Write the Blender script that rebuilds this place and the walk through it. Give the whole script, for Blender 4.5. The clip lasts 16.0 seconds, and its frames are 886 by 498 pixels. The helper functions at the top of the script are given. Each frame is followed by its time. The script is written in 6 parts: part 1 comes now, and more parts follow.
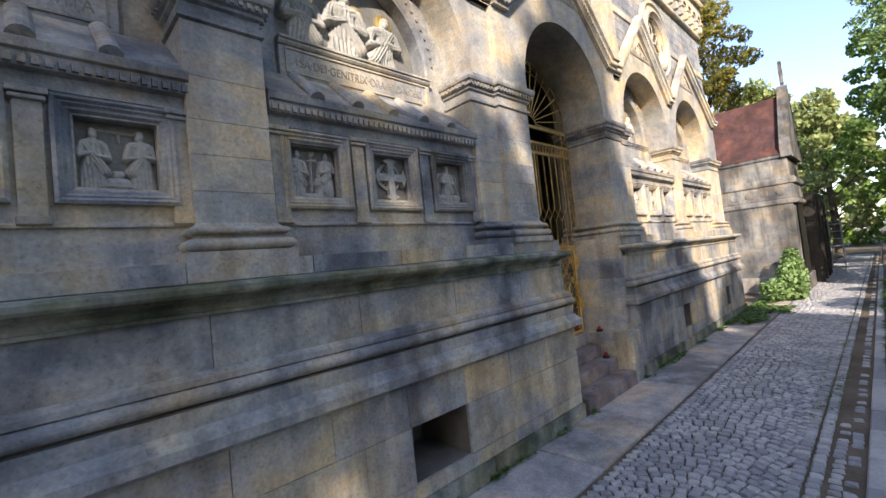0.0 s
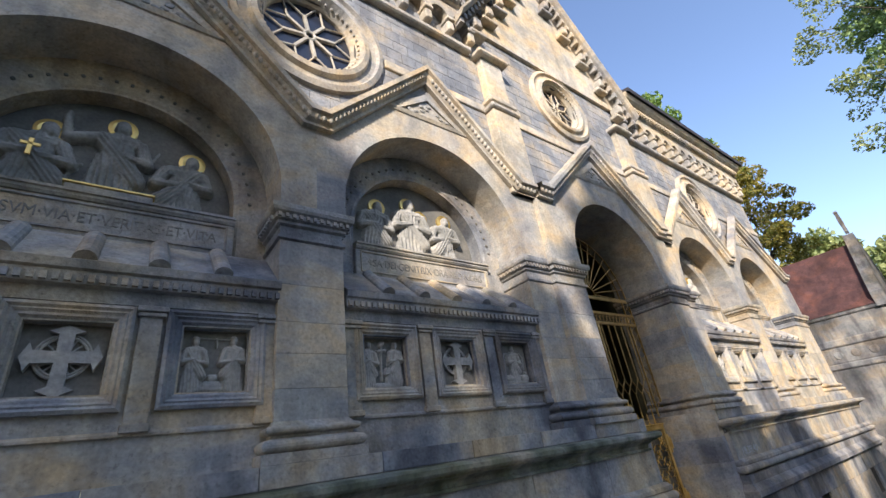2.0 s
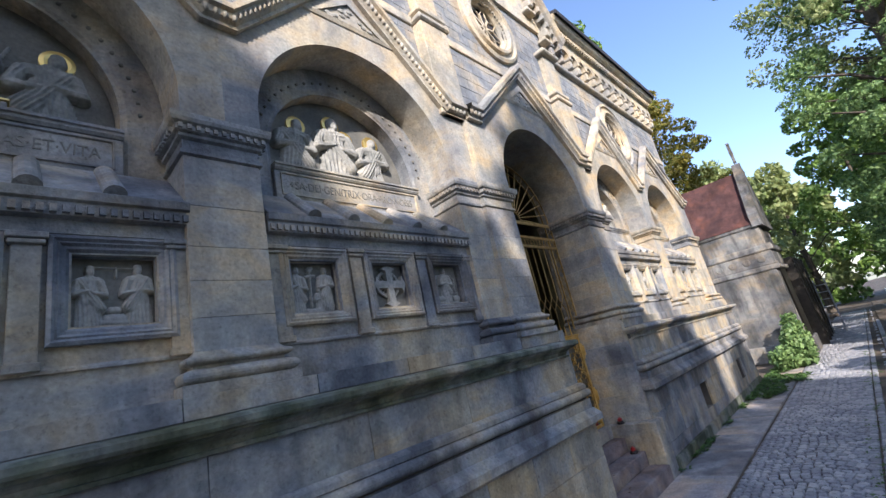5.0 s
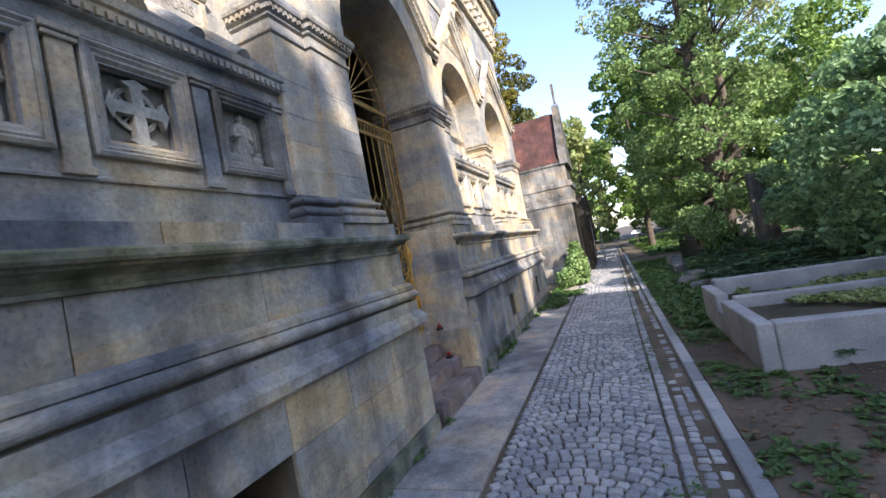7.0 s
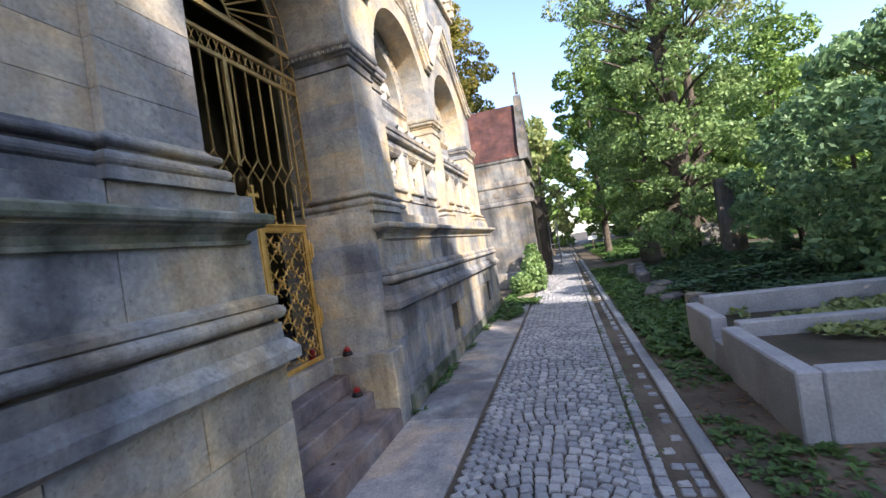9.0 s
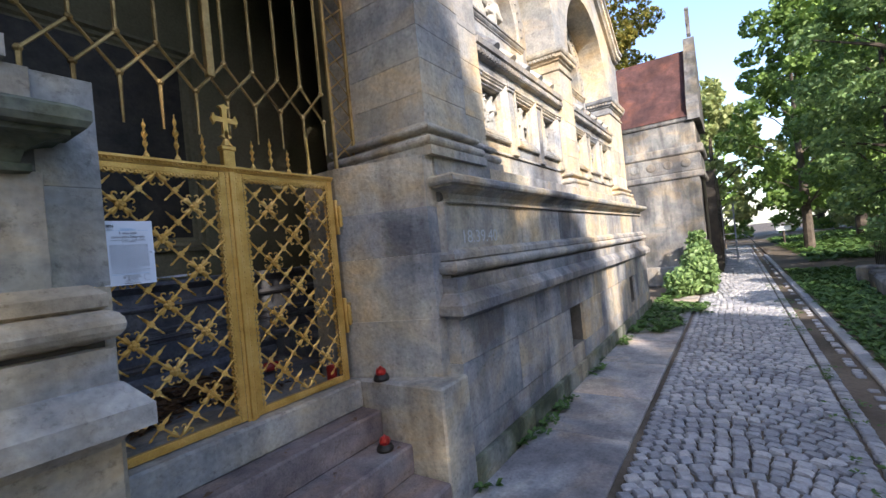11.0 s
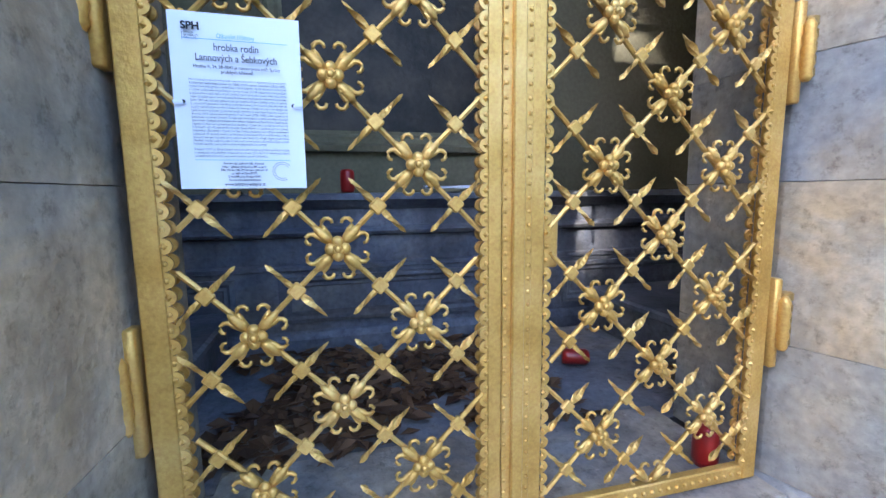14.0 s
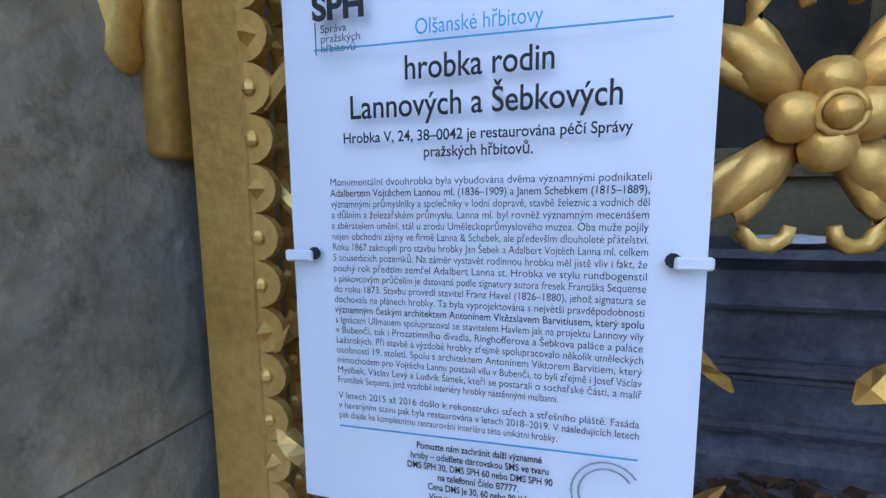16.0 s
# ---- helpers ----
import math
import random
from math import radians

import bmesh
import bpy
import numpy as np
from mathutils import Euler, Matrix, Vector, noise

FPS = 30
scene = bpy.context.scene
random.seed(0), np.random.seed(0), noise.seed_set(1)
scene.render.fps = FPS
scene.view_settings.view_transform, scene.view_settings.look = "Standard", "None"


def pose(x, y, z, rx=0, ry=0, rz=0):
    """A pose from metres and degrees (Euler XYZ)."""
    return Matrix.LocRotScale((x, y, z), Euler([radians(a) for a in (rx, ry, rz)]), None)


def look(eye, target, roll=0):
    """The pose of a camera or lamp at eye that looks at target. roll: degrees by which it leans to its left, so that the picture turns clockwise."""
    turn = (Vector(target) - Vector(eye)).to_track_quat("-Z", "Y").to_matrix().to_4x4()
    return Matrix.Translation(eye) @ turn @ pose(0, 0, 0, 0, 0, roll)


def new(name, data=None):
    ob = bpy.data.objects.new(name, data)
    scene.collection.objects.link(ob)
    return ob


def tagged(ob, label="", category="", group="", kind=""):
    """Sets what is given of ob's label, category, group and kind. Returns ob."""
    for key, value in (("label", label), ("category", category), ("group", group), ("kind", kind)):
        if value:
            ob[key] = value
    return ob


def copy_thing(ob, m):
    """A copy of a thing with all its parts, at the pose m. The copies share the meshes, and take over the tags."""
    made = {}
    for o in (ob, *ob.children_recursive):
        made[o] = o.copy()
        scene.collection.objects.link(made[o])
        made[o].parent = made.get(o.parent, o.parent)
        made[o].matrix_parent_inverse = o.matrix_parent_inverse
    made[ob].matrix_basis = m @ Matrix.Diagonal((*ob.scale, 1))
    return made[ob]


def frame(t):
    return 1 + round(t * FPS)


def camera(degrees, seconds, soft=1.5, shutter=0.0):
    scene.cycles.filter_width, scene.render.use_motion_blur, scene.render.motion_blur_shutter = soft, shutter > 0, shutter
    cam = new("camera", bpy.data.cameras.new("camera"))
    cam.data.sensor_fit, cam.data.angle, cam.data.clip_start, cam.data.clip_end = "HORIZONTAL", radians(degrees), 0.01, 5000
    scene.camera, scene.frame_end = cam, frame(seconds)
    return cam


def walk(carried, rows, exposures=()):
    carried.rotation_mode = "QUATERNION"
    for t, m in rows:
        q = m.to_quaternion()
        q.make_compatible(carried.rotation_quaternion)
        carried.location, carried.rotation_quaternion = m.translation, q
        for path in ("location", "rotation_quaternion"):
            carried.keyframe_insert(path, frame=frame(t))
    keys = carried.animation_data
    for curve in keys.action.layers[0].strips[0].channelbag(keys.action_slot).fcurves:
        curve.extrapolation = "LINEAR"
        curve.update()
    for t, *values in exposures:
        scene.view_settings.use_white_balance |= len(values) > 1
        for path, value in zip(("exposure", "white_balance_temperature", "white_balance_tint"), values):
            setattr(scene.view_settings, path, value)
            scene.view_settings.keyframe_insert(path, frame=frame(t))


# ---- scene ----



# ---- camera ----
PATH = [
    (0, (2.002, -3.492, 2.015), (3.401, -2.066, 2.097), -6.1),
    (0.5, (1.964, -3.523, 2.048), (3.133, -1.923, 2.321), -6.2),
    (1, (1.938, -3.503, 2.079), (3.12, -1.983, 2.62), -7.5),
    (1.5, (1.924, -3.501, 2.09), (3.101, -2.062, 2.828), -8.3),
    (2, (1.909, -3.527, 2.106), (3.058, -2.136, 2.97), -8.5),
    (2.5, (1.906, -3.522, 2.115), (2.998, -2.226, 3.177), -9.2),
    (3, (1.896, -3.543, 2.136), (2.936, -2.364, 3.372), -10.9),
    (3.5, (1.888, -3.548, 2.132), (2.937, -2.338, 3.33), -11.1),
    (4, (1.884, -3.529, 2.125), (2.987, -2.265, 3.215), -11.4),
    (4.5, (1.898, -3.473, 2.098), (3.131, -2.184, 3.003), -11.5),
    (5, (1.96, -3.375, 2.042), (3.396, -2.087, 2.571), -12.7),
    (5.2, (1.984, -3.349, 2.022), (3.565, -2.165, 2.334), -12.4),
    (7.3, (3.013, -2.64, 1.712), (4.906, -1.994, 1.729), -10.7),
    (7.5, (3.175, -2.63, 1.697), (5.088, -2.047, 1.705), -10.5),
    (8, (3.578, -2.626, 1.717), (5.496, -2.06, 1.738), -8.8),
    (8.2, (3.735, -2.599, 1.709), (5.662, -2.065, 1.712), -8.6),
    (10.3, (5.806, -2.369, 1.569), (7.695, -1.712, 1.569), -5.8),
    (10.5, (5.971, -2.323, 1.549), (7.825, -1.572, 1.552), -5.9),
    (11, (6.365, -2.246, 1.557), (8.02, -1.122, 1.566), -5.6),
    (11.5, (6.679, -2.057, 1.541), (8.297, -0.883, 1.57), -3.8),
    (12, (6.968, -1.828, 1.55), (8.418, -0.45, 1.55), -3.9),
    (12.5, (7.275, -1.628, 1.546), (8.4, 0.026, 1.55), -3.4),
    (13, (7.404, -1.428, 1.527), (8.344, 0.335, 1.425), -3.9),
    (13.5, (7.299, -1.076, 1.504), (7.9, 0.821, 1.31), -2.0),
    (14, (7.307, -0.838, 1.53), (7.806, 1.083, 1.275), -0.7),
    (14.5, (7.345, -0.618, 1.55), (7.514, 1.36, 1.309), -1.2),
    (15, (7.334, -0.398, 1.7), (7.224, 1.58, 1.424), -2.2),
    (15.5, (7.264, -0.308, 1.707), (7.008, 1.66, 1.463), -1.6),
    (16, (7.202, -0.227, 1.712), (6.716, 1.7, 1.475), -0.6),
]
EXPOSURES = [(0, 1.38, 6450, 17), (2.5, 1.02, 6000, 17), (4, 1.0, 5700, 17), (7.5, 1.62, 6100, 17), (11, 1.6, 6100, 17), (12, 1.8, 5900, 17), (13, 2.28, 5750, 17), (13.5, 2.95, 5600, 17), (14.5, 3.22, 5350, 17), (15.2, 2.95, 5500, 17), (16, 2.6, 5850, 17)]
cam = camera(91.6, 16.0)
walk(cam, [(t, look(eye, target, roll)) for t, eye, target, roll in PATH], EXPOSURES)

# ---- light ----
world = bpy.data.worlds.new("world")
scene.world = world
world.use_nodes = True
wn = world.node_tree
sky = wn.nodes.new("ShaderNodeTexSky")
sky.sky_type = "NISHITA"
sky.sun_disc = False
SUN_DIR = Vector((0.64, 0.60, -0.50)).normalized()
sky.sun_elevation = math.asin(-SUN_DIR.z)
sky.sun_rotation = math.atan2(-SUN_DIR.x, -SUN_DIR.y)
wn.links.new(sky.outputs[0], wn.nodes["Background"].inputs[0])
wn.nodes["Background"].inputs[1].default_value = 0.15
sun = new("sun", bpy.data.lights.new("sun", "SUN"))
sun.data.energy, sun.data.angle, sun.data.color = 4.2, radians(0.6), (1.0, 0.90, 0.74)
sun.matrix_world = look((0, 0, 0), SUN_DIR)


# ---- materials ----
def material(name, colors, scale=3.0, rough=0.85, metal=0.0, bump=0.3, fine=40.0, rand=0.15, island=False, spec=0.3, streak=0.0):
    """Procedural surface: large stains between the colours, fine grain, bump and a shift from piece to piece."""
    m = bpy.data.materials.new(name)
    m.use_nodes = True
    nt = m.node_tree
    N, L = nt.nodes, nt.links
    b = N["Principled BSDF"]
    b.inputs["Roughness"].default_value, b.inputs["Metallic"].default_value = rough, metal
    b.inputs["Specular IOR Level"].default_value = spec
    co = N.new("ShaderNodeTexCoord")
    geo = N.new("ShaderNodeNewGeometry")
    info = N.new("ShaderNodeObjectInfo")
    n1, n2, n3 = (N.new("ShaderNodeTexNoise") for _ in range(3))
    for n, s, d in ((n1, scale, 5), (n2, fine, 4), (n3, scale * 0.37, 3)):
        n.inputs["Scale"].default_value, n.inputs["Detail"].default_value = s, d
        L.new(geo.outputs["Position"], n.inputs["Vector"])
    ramp = N.new("ShaderNodeValToRGB")
    e = ramp.color_ramp.elements
    while len(e) < len(colors):
        e.new(0.5)
    for i, c in enumerate(colors):
        e[i].position = 0.38 + 0.24 * i / max(1, len(colors) - 1)
        e[i].color = (*c, 1)
    add = N.new("ShaderNodeMath")
    add.operation = "MULTIPLY_ADD"
    L.new(geo.outputs["Random Per Island"] if island else info.outputs["Random"], add.inputs[0])
    add.inputs[1].default_value = rand
    mix = N.new("ShaderNodeMath")
    mix.operation = "MULTIPLY_ADD"
    L.new(n3.outputs[0], mix.inputs[0])
    mix.inputs[1].default_value = 0.4
    m2 = N.new("ShaderNodeMath")
    m2.operation = "MULTIPLY"
    L.new(n1.outputs[0], m2.inputs[0])
    m2.inputs[1].default_value = 0.6
    L.new(m2.outputs[0], mix.inputs[2])
    L.new(mix.outputs[0], add.inputs[2])
    sub = N.new("ShaderNodeMath")
    sub.operation = "SUBTRACT"
    L.new(add.outputs[0], sub.inputs[0])
    sub.inputs[1].default_value = rand / 2
    L.new(sub.outputs[0], ramp.inputs[0])
    grain = N.new("ShaderNodeMix")
    grain.data_type, grain.blend_type = "RGBA", "OVERLAY"
    grain.inputs[0].default_value = 0.35
    L.new(ramp.outputs[0], grain.inputs[6])
    L.new(n2.outputs[0], grain.inputs[7])
    out = grain.outputs[2]
    if streak:
        mp = N.new("ShaderNodeMapping")
        mp.inputs["Scale"].default_value = (5.0, 5.0, 0.9)
        L.new(geo.outputs["Position"], mp.inputs["Vector"])
        n4, n5 = N.new("ShaderNodeTexNoise"), N.new("ShaderNodeTexNoise")
        n4.inputs["Scale"].default_value, n4.inputs["Detail"].default_value = 1.0, 6
        n5.inputs["Scale"].default_value, n5.inputs["Detail"].default_value, n5.inputs["Roughness"].default_value = 9.0, 6, 0.7
        L.new(mp.outputs[0], n4.inputs["Vector"])
        L.new(geo.outputs["Position"], n5.inputs["Vector"])
        r4 = N.new("ShaderNodeValToRGB")
        r4.color_ramp.elements[0].position, r4.color_ramp.elements[1].position = 0.36, 0.56
        r4.color_ramp.elements[0].color, r4.color_ramp.elements[1].color = (1 - streak, 1 - streak, 1 - streak * 0.95, 1), (1, 1, 1, 1)
        L.new(n4.outputs[0], r4.inputs[0])
        r5 = N.new("ShaderNodeValToRGB")
        r5.color_ramp.elements[0].position, r5.color_ramp.elements[1].position = 0.38, 0.62
        r5.color_ramp.elements[0].color, r5.color_ramp.elements[1].color = (0.86, 0.86, 0.87, 1), (1.10, 1.09, 1.07, 1)
        L.new(n5.outputs[0], r5.inputs[0])
        mp2 = N.new("ShaderNodeMapping")
        mp2.inputs["Scale"].default_value = (0.9, 0.9, 1.5)
        shift = N.new("ShaderNodeVectorMath")
        shift.operation = "SCALE"
        L.new(info.outputs["Random"], shift.inputs["Scale"])
        shift.inputs[0].default_value = (9.0, 5.0, 7.0)
        L.new(shift.outputs[0], mp2.inputs["Location"])
        L.new(geo.outputs["Position"], mp2.inputs["Vector"])
        n6 = N.new("ShaderNodeTexNoise")
        n6.inputs["Scale"].default_value, n6.inputs["Detail"].default_value, n6.inputs["Roughness"].default_value, n6.inputs["Distortion"].default_value = 1.5, 7, 0.62, 0.7
        L.new(mp2.outputs[0], n6.inputs["Vector"])
        r6 = N.new("ShaderNodeValToRGB")
        r6.color_ramp.elements.new(0.5)
        for k, (p, c) in enumerate(((0.40, (0.76, 0.82, 0.90)), (0.50, (0.98, 0.99, 1.0)), (0.62, (1.14, 1.02, 0.84)))):
            r6.color_ramp.elements[k].position, r6.color_ramp.elements[k].color = p, (*c, 1)
        L.new(n6.outputs[0], r6.inputs[0])
        n7 = N.new("ShaderNodeTexNoise")
        n7.inputs["Scale"].default_value, n7.inputs["Detail"].default_value, n7.inputs["Roughness"].default_value = 28.0, 8, 0.75
        L.new(geo.outputs["Position"], n7.inputs["Vector"])
        r7 = N.new("ShaderNodeValToRGB")
        r7.color_ramp.elements[0].position, r7.color_ramp.elements[1].position = 0.30, 0.46
        r7.color_ramp.elements[0].color, r7.color_ramp.elements[1].color = (0.55, 0.54, 0.52, 1), (1, 1, 1, 1)
        L.new(n7.outputs[0], r7.inputs[0])
        for ramp2 in (r4, r5, r6, r7):
            mm = N.new("ShaderNodeMix")
            mm.data_type, mm.blend_type = "RGBA", "MULTIPLY"
            mm.inputs[0].default_value = 1.0
            L.new(out, mm.inputs[6])
            L.new(ramp2.outputs[0], mm.inputs[7])
            out = mm.outputs[2]
    L.new(out, b.inputs["Base Color"])
    bp = N.new("ShaderNodeBump")
    bp.inputs["Strength"].default_value, bp.inputs["Distance"].default_value = bump, 0.01
    L.new(n2.outputs[0], bp.inputs["Height"])
    L.new(bp.outputs[0], b.inputs["Normal"])
    return m


def plain(name, color, rough=0.6, metal=0.0):
    m = bpy.data.materials.new(name)
    m.use_nodes = True
    b = m.node_tree.nodes["Principled BSDF"]
    b.inputs["Base Color"].default_value = (*color, 1)
    b.inputs["Roughness"].default_value, b.inputs["Metallic"].default_value = rough, metal
    return m


STONE = material("sandstone", [(0.15, 0.15, 0.155), (0.29, 0.285, 0.28), (0.38, 0.355, 0.31), (0.44, 0.37, 0.26), (0.50, 0.44, 0.34)], 1.3, rand=0.11, bump=0.6, streak=0.34)
STONE_UP = material("pale_sandstone", [(0.27, 0.26, 0.25), (0.39, 0.365, 0.32), (0.48, 0.405, 0.29), (0.53, 0.475, 0.385)], 1.1, rand=0.12, streak=0.2)
ASHLAR = material("small_ashlar", [(0.22, 0.22, 0.225), (0.30, 0.30, 0.30), (0.38, 0.345, 0.29)], 2.0, streak=0.2, rand=0.14, island=True)
JOINT = material("mortar_joint", [(0.08, 0.075, 0.065), (0.14, 0.13, 0.11)], 4.0)
MOSSY = material("mossy_stone", [(0.06, 0.07, 0.04), (0.16, 0.17, 0.115), (0.27, 0.27, 0.22), (0.36, 0.34, 0.29)], 2.6, rand=0.08, streak=0.45)
RELIEF = material("carved_grey_stone", [(0.22, 0.22, 0.20), (0.33, 0.32, 0.29), (0.42, 0.39, 0.33)], 5.0)
# PANEL: one darker tone for panel and niche backs, studs and lettering
PANEL = material("panel_dark_tone", [(0.12, 0.12, 0.11), (0.19, 0.18, 0.155), (0.25, 0.23, 0.19)], 3.0)
STEP = material("red_granite", [(0.14, 0.11, 0.105), (0.24, 0.19, 0.175), (0.31, 0.27, 0.25)], 3.0, fine=90, streak=0.2)
SLAB = material("paving_slab", [(0.234, 0.208, 0.195), (0.377, 0.351, 0.325), (0.481, 0.416, 0.377)], 2.2, rough=0.7, streak=0.2, rand=0.2)
COBBLE = material("granite_cobble", [(0.217, 0.217, 0.229), (0.280, 0.280, 0.293), (0.382, 0.369, 0.363)], 2.0, rough=0.55, spec=0.5, rand=0.3, bump=0.7)
COBBLE_ALL = material("granite_cobbles", [(0.217, 0.217, 0.229), (0.280, 0.280, 0.293), (0.382, 0.369, 0.363)], 2.0, rough=0.55, spec=0.5, rand=0.3, bump=0.7, island=True)
SOIL = material("soil", [(0.045, 0.04, 0.025), (0.09, 0.07, 0.05), (0.14, 0.11, 0.08)], 1.2, bump=0.8, fine=25)
GOLD = material("gilded_iron", [(0.54, 0.31, 0.065), (0.66, 0.40, 0.10), (0.74, 0.48, 0.15)], 8.0, rough=0.42, metal=0.45, bump=0.16, fine=140, rand=0.06)
# darker gilding: tarnish, plus the portal's dimness put into the colour
GOLD_DULL = material("tarnished_shaded_gilded_iron", [(0.20, 0.125, 0.04), (0.34, 0.22, 0.075), (0.44, 0.30, 0.11)], 8.0, rough=0.5, metal=0.5, bump=0.35, fine=60)
IRON = material("dark_iron", [(0.03, 0.028, 0.025), (0.06, 0.05, 0.04)], 8.0, rough=0.5, metal=0.6)
DARKM = material("dark_marble", [(0.07, 0.075, 0.09), (0.13, 0.138, 0.16), (0.22, 0.225, 0.24)], 2.5, rough=0.5, streak=0.3)
PLASTER = material("olive_plaster", [(0.085, 0.08, 0.045), (0.13, 0.12, 0.07), (0.17, 0.15, 0.09)], 1.5)
FLOORIN = material("dusty_floor", [(0.15, 0.155, 0.17), (0.26, 0.265, 0.28)], 2.0, streak=0.2)
SLATE = material("slate_roof", [(0.03, 0.03, 0.035), (0.06, 0.06, 0.07)], 4.0)
REDROOF = material("red_roof", [(0.045, 0.022, 0.02), (0.075, 0.034, 0.03), (0.11, 0.05, 0.042)], 2.0, streak=0.3)
OLDSTONE = material("weathered_stone", [(0.07, 0.07, 0.065), (0.17, 0.16, 0.15), (0.30, 0.28, 0.24)], 1.2, streak=0.5)
GLASS = plain("dark_glass", (0.02, 0.025, 0.04), 0.15)
PAPER = plain("white_paper", (0.75, 0.78, 0.84), 0.6)
INK = plain("black_ink", (0.01, 0.01, 0.012), 0.7)
INKGREY = plain("grey_ink", (0.30, 0.31, 0.34), 0.7)
CYAN = plain("blue_ink", (0.05, 0.35, 0.60), 0.7)
GILT = plain("gilding", (0.75, 0.52, 0.16), 0.35, 0.8)
BARK = material("bark", [(0.04, 0.032, 0.025), (0.10, 0.08, 0.06)], 6.0, bump=1.0, fine=20)
CONCRETE = material("grey_concrete", [(0.24, 0.24, 0.25), (0.34, 0.34, 0.35)], 3.0)
RED = plain("red_plastic", (0.30, 0.015, 0.012), 0.3)


def leaf_material(name, a, b2, glow=0.35):
    m = bpy.data.materials.new(name)
    m.use_nodes = True
    nt = m.node_tree
    N, L = nt.nodes, nt.links
    bs = N["Principled BSDF"]
    geo = N.new("ShaderNodeNewGeometry")
    ramp = N.new("ShaderNodeValToRGB")
    ramp.color_ramp.elements[0].color, ramp.color_ramp.elements[1].color = (*a, 1), (*b2, 1)
    L.new(geo.outputs["Random Per Island"], ramp.inputs[0])
    L.new(ramp.outputs[0], bs.inputs["Base Color"])
    bs.inputs["Roughness"].default_value = 0.55
    tr = N.new("ShaderNodeBsdfTranslucent")
    L.new(ramp.outputs[0], tr.inputs[0])
    mx = N.new("ShaderNodeMixShader")
    mx.inputs[0].default_value = glow
    L.new(bs.outputs[0], mx.inputs[1])
    L.new(tr.outputs[0], mx.inputs[2])
    L.new(mx.outputs[0], N["Material Output"].inputs[0])
    return m


LEAF_GREEN = leaf_material("green_leaves", (0.070, 0.140, 0.028), (0.224, 0.336, 0.070))
LEAF_DARK = leaf_material("dark_leaves", (0.070, 0.140, 0.042), (0.266, 0.378, 0.126), 0.35)
LEAF_YELLOW = leaf_material("yellowing_leaves", (0.12, 0.14, 0.02), (0.32, 0.25, 0.04))
LEAF_PALE = leaf_material("pale_leaves", (0.168, 0.224, 0.070), (0.364, 0.392, 0.154))
LEAF_YEW = leaf_material("conifer_needles", (0.070, 0.154, 0.077), (0.294, 0.434, 0.196), 0.35)
LEAF_IVY = leaf_material("ivy_leaves", (0.02, 0.055, 0.025), (0.085, 0.15, 0.06), 0.15)
LEAF_WEED = leaf_material("weed_leaves", (0.04, 0.09, 0.02), (0.11, 0.19, 0.045))
LEAF_DEAD = leaf_material("dead_leaves", (0.06, 0.03, 0.015), (0.20, 0.11, 0.05), 0.1)


# ---- building helpers ----
def part(name, bm, mat, parent=None, label=""):
    """Links a bmesh as one mesh object under a thing or a part."""
    me = bpy.data.meshes.new(name)
    bm.normal_update()
    bm.to_mesh(me)
    bm.free()
    if mat:
        me.materials.append(mat)
    ob = new(name, me)
    if parent:
        ob.parent = parent
    if label:
        tagged(ob, label)
    return ob


def thing(name, label, category, at=(0, 0, 0), group="", kind="", rz=0):
    ob = new(name)
    ob.matrix_basis = pose(*at, 0, 0, rz)
    return tagged(ob, label, category, group, kind)


def box(bm, x0, x1, y0, y1, z0, z1, bev=0.0, m=None):
    """A box; bev chamfers all its edges."""
    c = Vector(((x0 + x1) / 2, (y0 + y1) / 2, (z0 + z1) / 2))
    h = ((x1 - x0) / 2, (y1 - y0) / 2, (z1 - z0) / 2)
    if bev <= 0:
        vs = [Vector((c.x + sx * h[0], c.y + sy * h[1], c.z + sz * h[2])) for sx in (-1, 1) for sy in (-1, 1) for sz in (-1, 1)]
        fs = [(0, 1, 3, 2), (4, 6, 7, 5), (0, 4, 5, 1), (2, 3, 7, 6), (0, 2, 6, 4), (1, 5, 7, 3)]
        vv = [bm.verts.new(m @ v if m else v) for v in vs]
        for f in fs:
            bm.faces.new([vv[i] for i in f])
        return
    vid = {}
    for sx in (-1, 1):
        for sy in (-1, 1):
            for sz in (-1, 1):
                s = (sx, sy, sz)
                for ax in range(3):
                    v = Vector([c[i] + s[i] * (h[i] if i == ax else h[i] - bev) for i in range(3)])
                    vid[(s, ax)] = bm.verts.new(m @ v if m else v)
    for ax in range(3):
        o = [i for i in range(3) if i != ax]
        for sg in (-1, 1):
            ring = []
            for a, b in ((-1, -1), (1, -1), (1, 1), (-1, 1)):
                s = [0, 0, 0]
                s[ax], s[o[0]], s[o[1]] = sg, a, b
                ring.append(vid[(tuple(s), ax)])
            bm.faces.new(ring)
        for a in (-1, 1):
            for b in (-1, 1):
                s0, s1 = [0, 0, 0], [0, 0, 0]
                s0[ax], s1[ax] = -1, 1
                for s in (s0, s1):
                    s[o[0]], s[o[1]] = a, b
                bm.faces.new([vid[(tuple(s0), o[0])], vid[(tuple(s1), o[0])], vid[(tuple(s1), o[1])], vid[(tuple(s0), o[1])]])
    for sx in (-1, 1):
        for sy in (-1, 1):
            for sz in (-1, 1):
                bm.faces.new([vid[((sx, sy, sz), ax)] for ax in range(3)])


def fix(bm):
    bmesh.ops.recalc_face_normals(bm, faces=bm.faces)
    return bm


